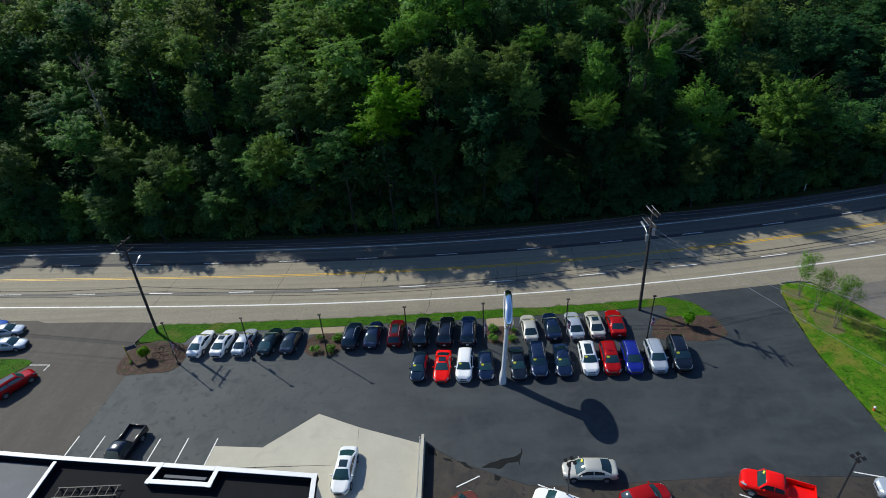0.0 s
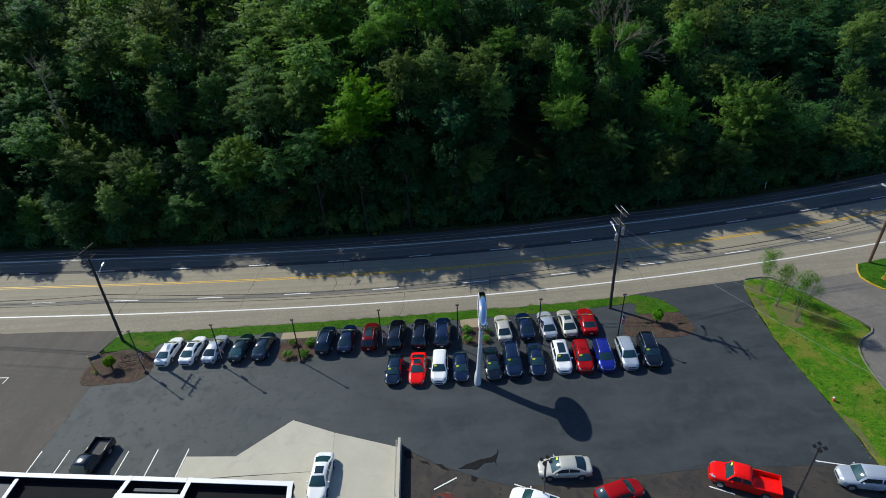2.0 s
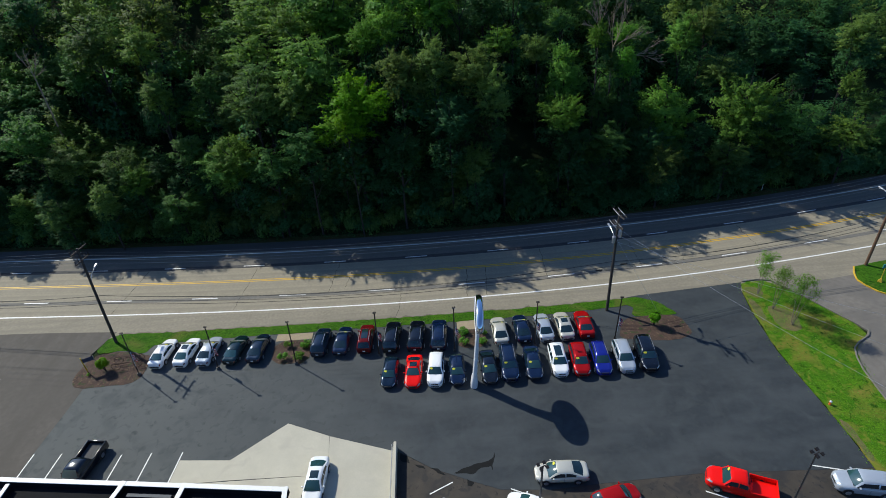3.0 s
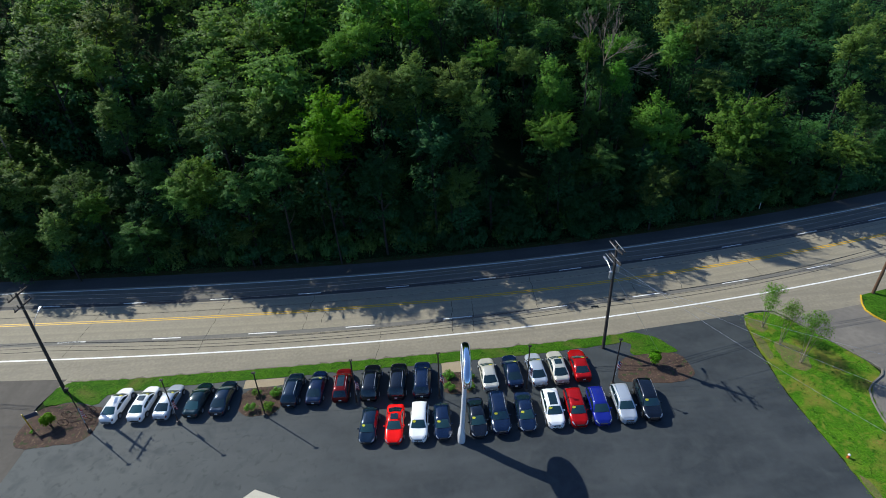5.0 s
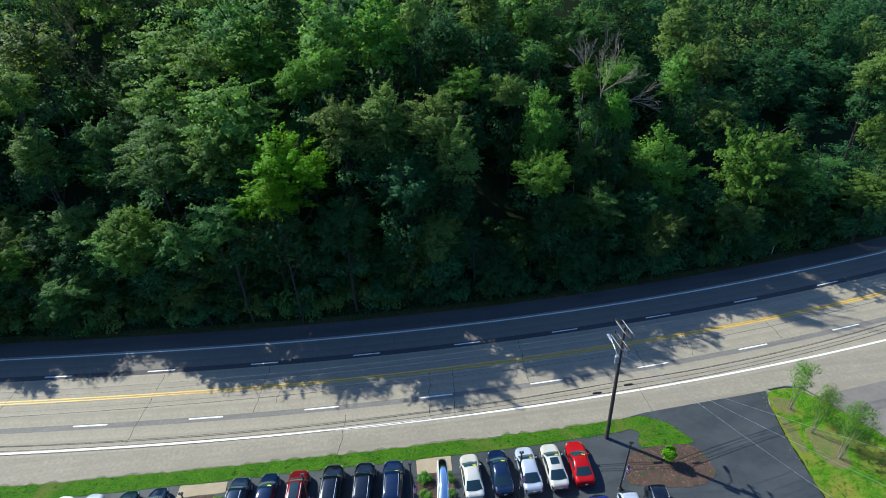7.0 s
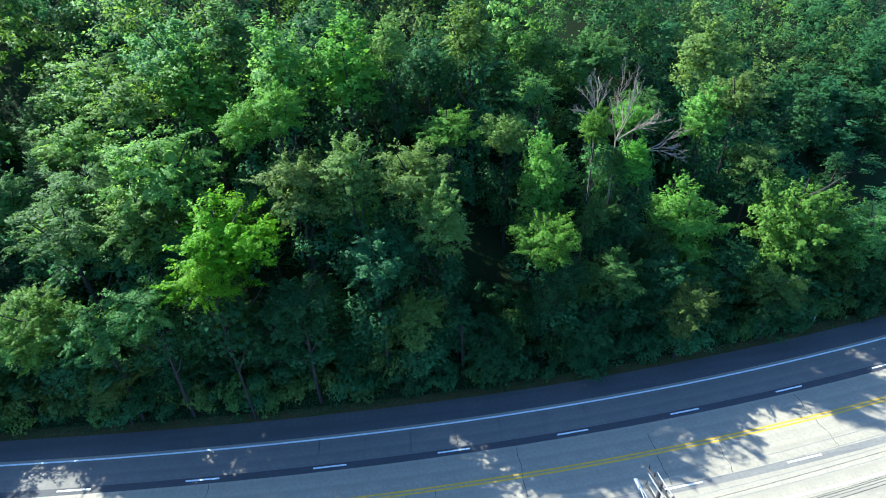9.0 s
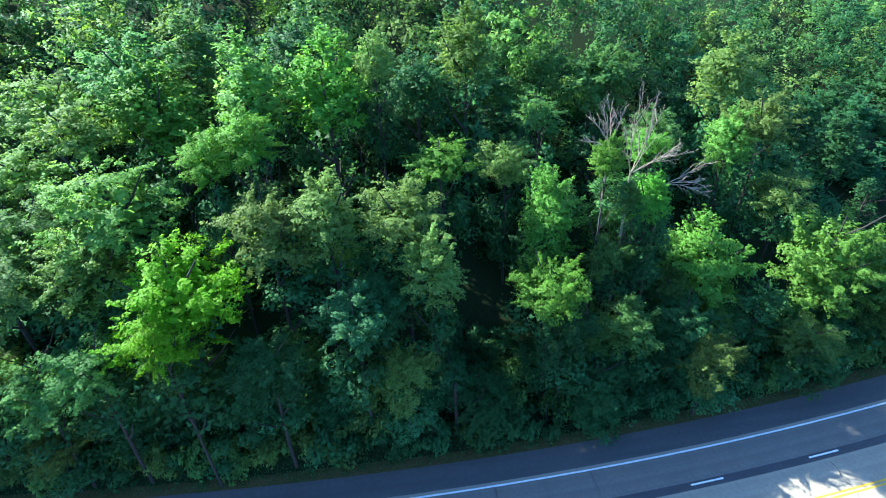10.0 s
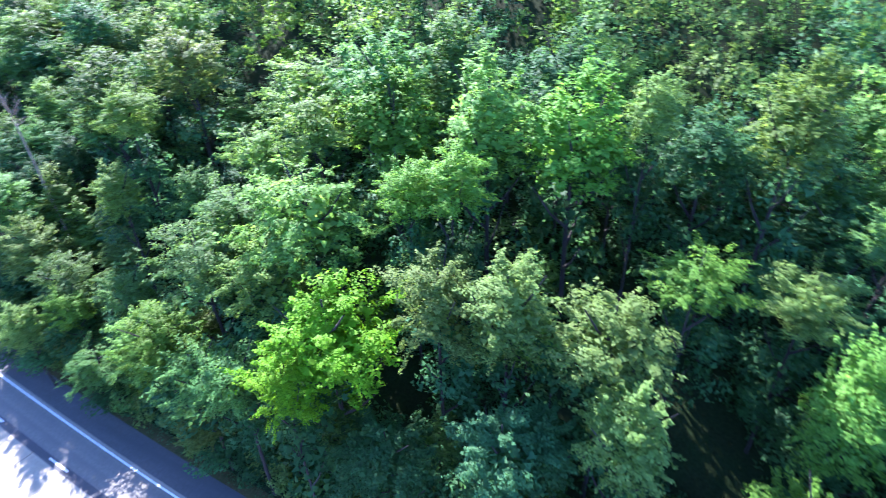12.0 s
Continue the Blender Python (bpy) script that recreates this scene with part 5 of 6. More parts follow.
        piece("price_tag", kept((kind, "tag", tag_on), make_tag), t, "yellow oval price sticker")
    return t


ROW = (
    # kind, tone, x, y, heading, label, tag, sunroof, rails
    ("sedan", "white", -33.9, 49.75, 83, "white sedan parked nose to the road", "high", 0, 0),
    ("sedan", "white", -31.0, 49.6, 83, "white sedan with a dark sunroof, nose to the road", "high", 1, 0),
    ("sedan", "silver", -28.3, 49.5, 83, "pale silver sedan parked nose to the road", "high", 0, 0),
    ("sedan", "teal", -25.1, 49.35, 82, "dark teal sedan parked nose to the road", "", 0, 0),
    ("sedan", "slate", -22.4, 49.3, 84, "dark slate-blue sedan parked nose to the road", "", 0, 0),
    ("suv", "slate", -14.95, 49.4, 85, "dark blue crossover parked nose to the road", "", 0, 1),
    ("sedan", "navy", -12.4, 49.45, 85, "dark navy sedan parked nose to the road", "high", 0, 0),
    ("suv", "maroon", -9.6, 49.4, 87, "maroon crossover with a glass roof, nose to the road", "", 1, 1),
    ("big_suv", "black", -6.5, 49.3, 85, "black large sport utility car, nose to the road", "", 0, 1),
    ("big_suv", "black", -3.6, 49.15, 85, "black large sport utility car, nose to the road", "", 0, 1),
    ("big_suv", "navy", -0.95, 49.0, 86, "dark navy large sport utility car, nose to the road", "high", 0, 1),
    ("hatch", "slate", -6.55, 43.6, -96, "dark blue hatchback parked nose to the lot", "low", 0, 0),
    ("coupe", "red", -3.95, 43.5, -94, "bright red sports coupe parked nose to the lot", "", 1, 0),
    ("suv", "white", -1.5, 43.4, -95, "white small crossover parked nose to the lot", "low", 0, 0),
    ("hatch", "navy", 0.82, 43.2, -91, "small dark navy hatchback parked nose to the lot", "low", 0, 0),
    ("sedan", "black", 4.3, 43.3, -89, "black sedan parked beside the tall sign", "low", 0, 0),
    ("big_suv", "navy", 6.55, 43.45, -91, "dark navy sport utility car with roof rails", "low", 0, 1),
    ("sedan", "navy", 9.2, 43.4, -92, "dark navy sedan parked nose to the lot", "low", 0, 0),
    ("suv", "white", 12.0, 43.4, -92, "white crossover with a large glass roof", "low", 1, 0),
    ("suv", "ruby", 14.3, 43.2, -93, "ruby red crossover parked nose to the lot", "low", 0, 0),
    ("suv", "blue", 16.6, 43.1, -93, "vivid blue crossover parked nose to the lot", "", 0, 1),
    ("suv", "silver", 19.15, 43.15, -93, "silver-white crossover parked nose to the lot", "", 0, 1),
    ("big_suv", "black", 21.65, 43.25, -95, "black sport utility car at the end of the row", "low", 0, 1),
    ("sedan", "pearl", 6.25, 48.95, 91, "beige sedan parked nose to the road", "high", 0, 0),
    ("sedan", "navy", 8.9, 49.05, 91, "dark navy sedan parked nose to the road", "high", 0, 0),
    ("sedan", "silver", 11.5, 49.0, 91, "silver-blue sedan parked nose to the road", "high", 0, 0),
    ("sedan", "pearl", 13.9, 49.0, 90, "beige sedan with a dark sunroof", "high", 1, 0),
    ("coupe", "ruby", 16.3, 49.0, 88, "dark red sports coupe parked nose to the road", "high", 0, 0),
)
for kind, tone, x, y, hd, label, tg, sr, rl in ROW:
    car(kind, tone, x, y, hd, label, tg, bool(sr), bool(rl), "cars in the rows", scale=0.97)
car("sedan", "white", -12.9, 30.85, -94, "white sedan with a sunroof on the concrete apron", "", True, z=0.03)
car("pickup", "black", -35.9, 34.3, -98, "black pickup truck with an empty bed, in a marked bay")
car("sedan", "pearl", 9.25, 29.75, 177, "pale champagne sedan standing across the lot's edge", "low")
car("pickup", "red", 24.1, 27.2, 156, "bright red pickup truck at the lot's edge", "low")
car("hatch", "ruby", 13.3, 26.9, 14, "dark red hatchback at the lot's edge")
car("sedan", "white", 6.2, 26.6, 155, "white sedan parked at the lot's edge")
car("suv", "silver", 34.1, 26.4, 167, "pale silver crossover in a marked bay")
car("hatch", "copper", -2.6, 26.6, 30, "copper-brown hatchback with a green windscreen sticker", "low")
car("sedan", "silver", -60.2, 51.6, 2, "silver sedan parked beyond the drive")
car("sedan", "silver", -62.6, 54.4, 8, "silver-grey sedan parked beyond the drive")
car("hatch", "sky", -65.5, 55.6, 8, "bright blue hatchback parked beyond the drive")
car("suv", "ruby", -54.4, 44.4, 57, "dark red crossover beside a tree shadow", "", True, False)
car("sedan", "white", -58.0, 41.5, 50, "white sedan parked along the drive")

# painted bay lines and marks
marks = empty("bay_lines")
tagged(marks, "white painted parking bay lines on asphalt", "marking", kind="structure")
for a, b in (((-42.2, 36.8), (-42.5, 32.5)), ((-39.3, 36.6), (-39.6, 32.3)), ((-33.0, 35.9), (-33.3, 31.5)), ((-30.0, 35.8), (-30.3, 31.2)), ((-26.85, 35.6), (-27.15, 31.4)),
             ((-0.5, 30.0), (-2.6, 29.0)), ((4.6, 28.9), (6.6, 27.9)), ((21.2, 27.2), (23.0, 26.3)), ((31.4, 28.8), (34.5, 27.9)), ((-56.0, 48.2), (-52.6, 47.95)), ((-52.6, 47.95), (-52.75, 47.0))):
    dx, dy = b[0] - a[0], b[1] - a[1]
    part("bay_line", box((math.hypot(dx, dy), 0.11, 0.012), pose((a[0] + b[0]) / 2, (a[1] + b[1]) / 2, 0.002, 0, 0, math.degrees(math.atan2(dy, dx)))), M["white_line"], marks)

# ---------------------------------------------------------------- lamp posts and flags


def flag(x, y, z, turn, lean=30):
    """A small striped flag on a slanted staff, hanging in soft folds."""
    t = empty("flag", pose(x, y, z, 0, 0, turn) @ Matrix.Scale(1.4, 4))
    tagged(t, "small striped flag with a blue corner on a post", "flag", "flags on the lamp posts")
    a = radians(lean)
    part("staff", tube([(0, 0, -0.2), (0.5 * math.sin(a) * 2.6, 0, 0.5 * math.cos(a) * 2.6)], 0.015, 6), M["sign_white"], t)
    bm = bmesh.new()
    o = Vector((math.sin(a) * 1.25, 0, math.cos(a) * 1.25))
    n, m = 7, 8
    grid = [[bm.verts.new(o + Vector((0.25 * i / m * 0.9 - 0.33 * (j / n) * math.sin(a) * 0.8, 0.07 * math.sin(i * 1.3 + j * 0.4), -0.75 * j / n - 0.28 * i / m))) for j in range(n + 1)] for i in range(m + 1)]
    for i in range(m):
        for j in range(n):
            f = bm.faces.new((grid[i][j], grid[i + 1][j], grid[i + 1][j + 1], grid[i][j + 1]))
            f.material_index = 2 if (i < 3 and j < 3) else j % 2
    g = bmesh.ops.extrude_face_region(bm, geom=list(bm.faces))
    for v in g["geom"]:
        if isinstance(v, bmesh.types.BMVert):
            v.co.y += 0.008
    part("cloth", bm, [M["flag_red"], M["flag_white"], M["flag_blue"]], t)
    return t


def lamp_post(x, y, top, heads, turn, label, dx=0.0, dy=0.0):
    """A slim dark square post on a concrete foot, with flat floodlight heads on a short bar."""
    t = empty("lamp_post", pose(x, y, 0))
    tagged(t, label, "lamp post", "lamp posts")
    part("foot", tube([(0, 0, -0.05), (0, 0, 0.27), (0, 0, 0.3)], [0.2, 0.2, 0.17], 14), M["stained"], t, "round concrete foot")
    part("base_plate", box((0.28, 0.28, 0.05), pose(0, 0, 0.325), 0.01), M["bronze"], t)
    part("post", tube([(0, 0, 0.3), (dx, dy, top)], [0.075, 0.06] if heads == 2 else [0.1, 0.085], 4), M["bronze" if heads == 2 else "grey_post"], t)
    c, s = math.cos(radians(turn)), math.sin(radians(turn))
    half = 0.1 if heads == 2 else 0.27
    part("crossbar", box((half * 2, 0.07, 0.07), pose(dx, dy, top + 0.02, 0, 0, turn)), M["bronze"], t)
    spots = ((-half, 0), (half, 0)) if heads == 2 else ((-half, -0.24), (-half, 0.24), (half, -0.24), (half, 0.24))
    for u, v in spots:
        bm = box((0.17, 0.2, 0.11) if heads == 2 else (0.26, 0.28, 0.13), pose(dx + u * c - v * s, dy + u * s + v * c, top + 0.1, 18, 0, turn), 0.03)
        h = part("lamp_head", bm, M["bronze"], t)
        part("lens", box((0.13, 0.15, 0.012) if heads == 2 else (0.2, 0.21, 0.012), pose(dx + u * c - v * s, dy + u * s + v * c, top + 0.028, 18, 0, turn)), M["lamp_glass"], h, "pale glass lens")
    return t


for x, y, fl in ((-35.8, 46.9, 1), (-26.6, 46.82, 1), (-17.55, 46.6, 0), (-8.0, 47.0, 1), (0.75, 46.8, 1), (10.0, 46.6, 1), (19.15, 46.25, 1)):
    lamp_post(x, y, 6.15, 2, 0, "slim dark bronze lamp post with two floodlight heads", 0.22, 0.15)
    if fl:
        flag(x + 0.12, y - 0.05, 1.75, 8, 5)
lamp_post(27.7, 25.5, 6.5, 4, 20, "dark lamp post with four floodlight heads", 0.1, 0.1)
lamp_post(6.75, 26.9, 5.6, 4, 20, "dark lamp post with four floodlight heads", 0.1, 0.1)

# ---------------------------------------------------------------- tall oval sign
sg = empty("pylon_sign", pose(2.5, 41.4, 0, 0, 4.5, -3.5))
tagged(sg, "tall silver pylon with a blank blue oval sign on top", "sign")
secs = []
for z, a, b, yo in ((-0.1, 0.38, 0.66, 0), (0.25, 0.38, 0.66, 0), (0.9, 0.35, 0.62, 0.0), (1.4, 0.23, 0.54, 0.02), (4.0, 0.21, 0.48, 0.08), (6.0, 0.2, 0.48, 0.25), (7.2, 0.2, 0.56, 0.5), (8.2, 0.2, 0.7, 0.75)):
    secs.append([(0.05 * z / 8 + a * math.copysign(abs(math.cos(q)) ** 0.6, math.cos(q)), yo + b * math.copysign(abs(math.sin(q)) ** 0.6, math.sin(q)), z) for q in (2 * math.pi * i / 20 for i in range(20))])
me = bm_mesh("pylon", loft(secs), M["pylon_paint"])
piece("pylon", me, sg)


def oval(ry, rz, thick, bulge, n=48):
    """A thick oval disc with a rounded rim."""
    secs = []
    h = thick / 2
    for xx, k in ((-h - bulge, 0.6), (-h, 0.9), (-h * 0.92, 0.945), (-h * 0.7, 0.98), (-h * 0.35, 0.996), (0, 1.0), (h * 0.35, 0.996), (h * 0.7, 0.98), (h * 0.92, 0.945), (h, 0.9), (h + bulge, 0.6)):
        secs.append([(xx, ry * k * math.cos(2 * math.pi * i / n), rz * k * math.sin(2 * math.pi * i / n)) for i in range(n)])
    return loft(secs)


oy, oz = 1.0, 9.0
piece("oval_case", bm_mesh("oval_case", oval(2.6, 1.4, 0.64, 0.02), M["chrome"], True, 50), sg, "mirror-bright silver rim").matrix_basis = pose(0.1, oy, oz)
for sx in (1, -1):
    f = part("sign_face", oval(2.35, 1.08, 0.05, 0.02), M["sign_blue"], sg, "plain blue oval sign face")
    f.matrix_basis = pose(0.1 + sx * 0.315, oy, oz)
    part("sign_border", tube([(0, 2.42 * math.cos(a), 1.14 * math.sin(a)) for a in (2 * math.pi * i / 36 for i in range(37))], 0.05, 6), M["sign_white"], sg).matrix_basis = pose(0.1 + sx * 0.32, oy, oz)

# ---------------------------------------------------------------- utility poles and cables


def utility_pole(x, y, lean, high, mt, label, arms=(), lamp=0.0, boxes=False):
    t = empty("utility_pole", pose(x, y, 0))
    tagged(t, label, "utility pole", "utility poles")
    lx, ly = lean
    part("post", tube([(0, 0, -0.5), (lx * 0.5, ly * 0.5, high * 0.5), (lx, ly, high)], [0.19, 0.16, 0.12], 10), M[mt], t)
    for k, (z, w, turn) in enumerate(arms):
        px, py = lx * z / high, ly * z / high
        arm = part("crossarm", box((w, 0.12, 0.14), pose(px, py + 0.14, z, 0, 0, turn), 0.01), M[mt], t)
        for u in (-0.46, -0.24, 0.24, 0.46):
            c, s = math.cos(radians(turn)), math.sin(radians(turn))
            part("insulator", tube([(px + u * w * c, py + 0.14 + u * w * s, z + 0.06), (px + u * w * c, py + 0.14 + u * w * s, z + 0.26), (px + u * w * c, py + 0.14 + u * w * s, z + 0.46)], [0.03, 0.05, 0.035], 8), M["trim"], arm)
    if lamp:
        z = lamp
        px, py = lx * z / high, ly * z / high
        part("bracket", tube([(px, py, z - 0.6), (px - 0.1, py + 0.9, z + 0.1), (px - 0.15, py + 1.9, z + 0.35)], 0.035, 7), M["steel"], t)
        h = part("lamp_head", box((0.3, 0.85, 0.16), pose(px - 0.17, py + 2.25, z + 0.37, 4, 0, 4), 0.06, taper=0.75), M["steel"], t, "pale grey street lamp head")
        part("lens", tube([(px - 0.17, py + 2.35, z + 0.2), (px - 0.17, py + 2.35, z + 0.3)], [0.1, 0.13], 10), M["lamp_glass"], h)
    if boxes:
        for z, u in ((10.6, 0.3), (9.9, -0.32)):
            part("transformer", tube([(lx * z / high + u, ly * z / high - 0.1, z - 0.45), (lx * z / high + u, ly * z / high - 0.1, z + 0.35), (lx * z / high + u, ly * z / high - 0.1, z + 0.45)], [0.2, 0.2, 0.12], 12), M["steel"], t, "grey cylindrical transformer")
    return t


P1, P2, P3, P0 = (-41.2, 52.9), (19.85, 51.6), (55.2, 56.4), (-103.0, 62.5)
utility_pole(*P1, (0.3, 1.05), 13.4, "pole_wood", "dark wooden utility pole with crossarms and a lamp", ((13.1, 2.6, 80), (11.8, 2.3, 80)), 9.4)
utility_pole(*P2, (0.5, 1.2), 13.3, "pole_wood", "dark wooden utility pole carrying transformers and cables", ((12.9, 2.6, 100), (11.5, 2.4, 100)), 10.0, True)
utility_pole(*P3, (0.6, 0.6), 12.5, "brown_pole", "brown wooden utility pole with a street lamp", ((12.2, 2.3, 100),), 9.6)
utility_pole(*P0, (0.3, 0.5), 13.0, "pole_wood", "dark wooden utility pole further along the road", ((12.6, 2.4, 80),), 9.0)


def cable(name, a, b, sag, r, mt, label):
    pts = []
    for i in range(17):
        u = i / 16
        pts.append((a[0] + (b[0] - a[0]) * u, a[1] + (b[1] - a[1]) * u, a[2] + (b[2] - a[2]) * u - sag * 4 * u * (1 - u)))
    tagged(part(name, tube(pts, r, 5), M[mt]), label, "cable", "overhead cables")


P4 = (122.0, 66.0)
spans = ((P0, P1), (P1, P2), (P2, P3), (P3, P4))
for (a, b) in spans:
    for off, z, sag, r, mt in ((-1.1, 12.5, 1.3, 0.011, "wire_dull"), (-0.4, 12.5, 1.35, 0.011, "wire_dull"), (0.45, 12.5, 1.3, 0.011, "wire_dull"), (1.15, 12.5, 1.4, 0.011, "wire_dull"),
                               (0.2, 10.4, 1.1, 0.016, "wire"), (0.15, 6.9, 1.9, 0.026, "wire"), (0.3, 6.75, 1.75, 0.018, "wire"), (0.2, 6.2, 1.75, 0.02, "wire"), (0.1, 5.7, 1.55, 0.026, "wire")):
        cable("cable", (a[0] + 0.4, a[1] + 0.8 + off, z - 0.2), (b[0] + 0.4, b[1] + 0.8 + off, z - 0.2), sag * (0.6 if b is P3 else 1), r, mt, "black overhead cable strung between poles" if mt == "wire" else "bare metal overhead cable between poles")
# drops that cross the lot from the middle pole
for i, (tx, ty, tz) in enumerate(((44.0, 20.0, 7.0), (52.0, 24.0, 7.4), (60.0, 29.0, 7.4))):
    cable("cable", (20.2, 52.3, 11.4 - i * 0.9), (tx, ty, tz), 1.0, 0.01, "wire_bright", "thin bare cable crossing high over the lot")
# long dead-end insulators near the top of the middle pole, and splice cases on the low cables
for zz, xs in ((13.35, (-0.5, 0.1)), (11.85, (-0.75, -0.15))):
    for u in xs:
        bx, by = P2[0] + 0.4 + u, P2[1] + 0.95
        ins = part("line_insulator", tube([(bx, by + 0.9, zz + 0.1), (bx + 0.12, by + 0.2, zz + 0.02), (bx + 0.3, by - 0.75, zz - 0.05)], [0.028, 0.036, 0.028], 8), M["ceramic"])
        tagged(ins, "long pale line insulator at the head of the pole", "insulator", "line insulators")
        part("end_cap", tube([(bx + 0.3, by - 0.72, zz - 0.05), (bx + 0.36, by - 1.15, zz - 0.08)], 0.06, 8), M["trim"], ins, "dark metal end cap")
for sx, zz in ((-1.6, 5.55), (1.3, 6.2)):
    sp = part("splice_case", tube([(P2[0] + 0.4 + sx - 0.45, P2[1] + 0.95, zz), (P2[0] + 0.4 + sx - 0.35, P2[1] + 0.95, zz), (P2[0] + 0.4 + sx + 0.35, P2[1] + 0.95, zz), (P2[0] + 0.4 + sx + 0.45, P2[1] + 0.95, zz)], [0.03, 0.1, 0.1, 0.03], 8), M["trim"])
    tagged(sp, "black splice case on a low overhead cable", "splice case", "splice cases")
# stay of the middle pole
cable("stay_wire", (20.2, 52.4, 10.0), (25.8, 50.4, 0.0), 0.0, 0.012, "wire_bright", "steel stay wire anchoring the pole")

# ---------------------------------------------------------------- building and apron wall
bl = empty("showroom")
tagged(bl, "flat-roofed building with black roof and white parapets", "building")
F = [(-27.9, 28.95), (-28.3, 27.4), (-22.8, 26.8), (-22.6, 28.3), (-14.0, 27.2), (-12.6, 10.0), (-60.0, 10.0), (-60.0, 33.2), (-38.0, 30.2)]
HR = 5.0
slab("wall", F, HR - 0.6, HR - 0.6 + 0.05, M["wall"], bl)
slab("roof", [(x * 0.999 - 0.02, y - 0.1) for x, y in F], HR - 0.55, 0.045, M["roof"], bl)
slab("roof", [(-59.6, 10.5), (-38.9, 10.5), (-38.6, 29.8), (-59.6, 32.6)], HR - 0.5, 0.045, M["grey_roof"], bl)


LIFT = [0.0]


def parapet(a, b, w=0.42, h=0.62):
    LIFT[0] = 0.004 - LIFT[0]
    h = h + LIFT[0]
    dx, dy = b[0] - a[0], b[1] - a[1]
    ln = math.hypot(dx, dy)
    tn = math.degrees(math.atan2(dy, dx))
    p = part("parapet", box((ln + w, w * 0.75, h), pose((a[0] + b[0]) / 2, (a[1] + b[1]) / 2, HR - 0.595 + h / 2, 0, 0, tn)), M["roof"], bl, "black-lined parapet")
    part("coping", box((ln + w + 0.06, w, 0.07), pose((a[0] + b[0]) / 2, (a[1] + b[1]) / 2, HR - 0.595 + h + 0.036, 0, 0, tn), 0.015), M["parapet"], p)


for a, b in zip(F, F[1:] + F[:1]):
    if min(a[1], b[1]) > 9 and not (a[1] < 11 and b[1] < 11):
        parapet(a, b)
parapet((-38.0, 29.6), (-38.4, 11.0), 0.36)
parapet((-27.4, 28.9), (-23.1, 28.35))
slab("canopy", [(-27.7, 28.8), (-23.0, 28.2), (-23.1, 27.0), (-28.0, 27.55)], HR - 0.45, 0.3, M["roof"], bl)
# a duct frame lying on the roof
rk = empty("roof_rack", pose(-33.5, 26.4, HR - 0.55))
tagged(rk, "dark steel lattice frame lying on the black roof", "frame")
for yy in (0, 0.9):
    part("rail", box((5.6, 0.08, 0.08), pose(0, yy, 0.35)), M["trim"], rk)
for i in range(8):
    part("strut", box((0.06, 0.9, 0.06), pose(-2.6 + i * 0.74, 0.45, 0.35)), M["trim"], rk)
    part("foot", box((0.12, 0.12, 0.35), pose(-2.6 + i * 0.74, 0.0 if i % 2 else 0.9, 0.16)), M["trim"], rk)
# skylight strip in the recess
skl = empty("roof_vent", pose(-25.4, 27.85, HR - 0.36, 0, 0, -7))
tagged(skl, "low blue-grey metal canopy strip before the parapet", "vent")
part("body", box((3.9, 0.3, 0.18), None, 0.03), M["grey_roof"], skl)

wl = empty("apron_wall")
tagged(wl, "low pale concrete wall with a steel handrail beside the apron", "wall", kind="structure")
part("wall", box((0.28, 14.2, 1.1), pose(-5.72, 27.0, 0.47), 0.02), M["concrete"], wl)
part("rail", tube([(-6.05, 20.0, 0.95), (-6.0, 33.9, 0.95)], 0.03, 7), M["steel"], wl)
part("rail", tube([(-6.05, 20.0, 0.5), (-6.0, 33.9, 0.5)], 0.025, 7), M["steel"], wl)
for i in range(9):
    part("post", tube([(-6.03, 20.2 + i * 1.7, 0.0), (-6.03, 20.2 + i * 1.7, 0.95)], 0.03, 7), M["steel"], wl)

# ---------------------------------------------------------------- kerbs of the side road


def kerb(name, pts, mt, label, w=0.15, h=0.14):
    t = empty(name)
    tagged(t, label, "kerb", kind="structure")
    for a, b in zip(pts, pts[1:]):
        dx, dy = b[0] - a[0], b[1] - a[1]
        n = max(1, int(math.hypot(dx, dy) / 3.0 + 0.5))
        for i in range(n):
            p = (a[0] + dx * (i + 0.5) / n, a[1] + dy * (i + 0.5) / n)
            part("kerb_stone", box((math.hypot(dx, dy) / n - 0.012, w, h + 0.1), pose(p[0], p[1], h / 2 - 0.05, 0, 0, math.degrees(math.atan2(dy, dx))), 0.025), M[mt], t)


kerb("kerb", [(38.3, 55.1), (40.2, 55.25), (41.8, 54.9), (43.5, 52.2), (45.6, 48.2), (47.0, 45.6), (47.4, 44.6), (46.9, 43.9), (45.2, 43.0), (44.2, 42.2), (43.5, 40.8), (43.0, 39.0), (42.7, 36.5), (42.4, 34.0), (43.2, 31.2), (45.9, 24.1)], "kerb", "worn grey concrete kerb round the grass bank")
isle = slab("grass_island", [(53.7, 56.3), (57.5, 57.0), (75.0, 58.6), (75.0, 40.0), (57.0, 47.5), (53.2, 51.2), (52.3, 53.6)], 0.08, 0.16, M["grass"])
tagged(isle, "green grass island at the corner of the side road", "grass", kind="structure")
kerb("yellow_kerb", [(53.6, 56.3), (52.7, 54.9), (52.2, 53.6), (52.5, 52.3), (53.1, 51.1), (55.0, 49.2), (57.0, 47.4), (66.0, 43.5)], "yellow_paint", "yellow painted kerb round a grass island")

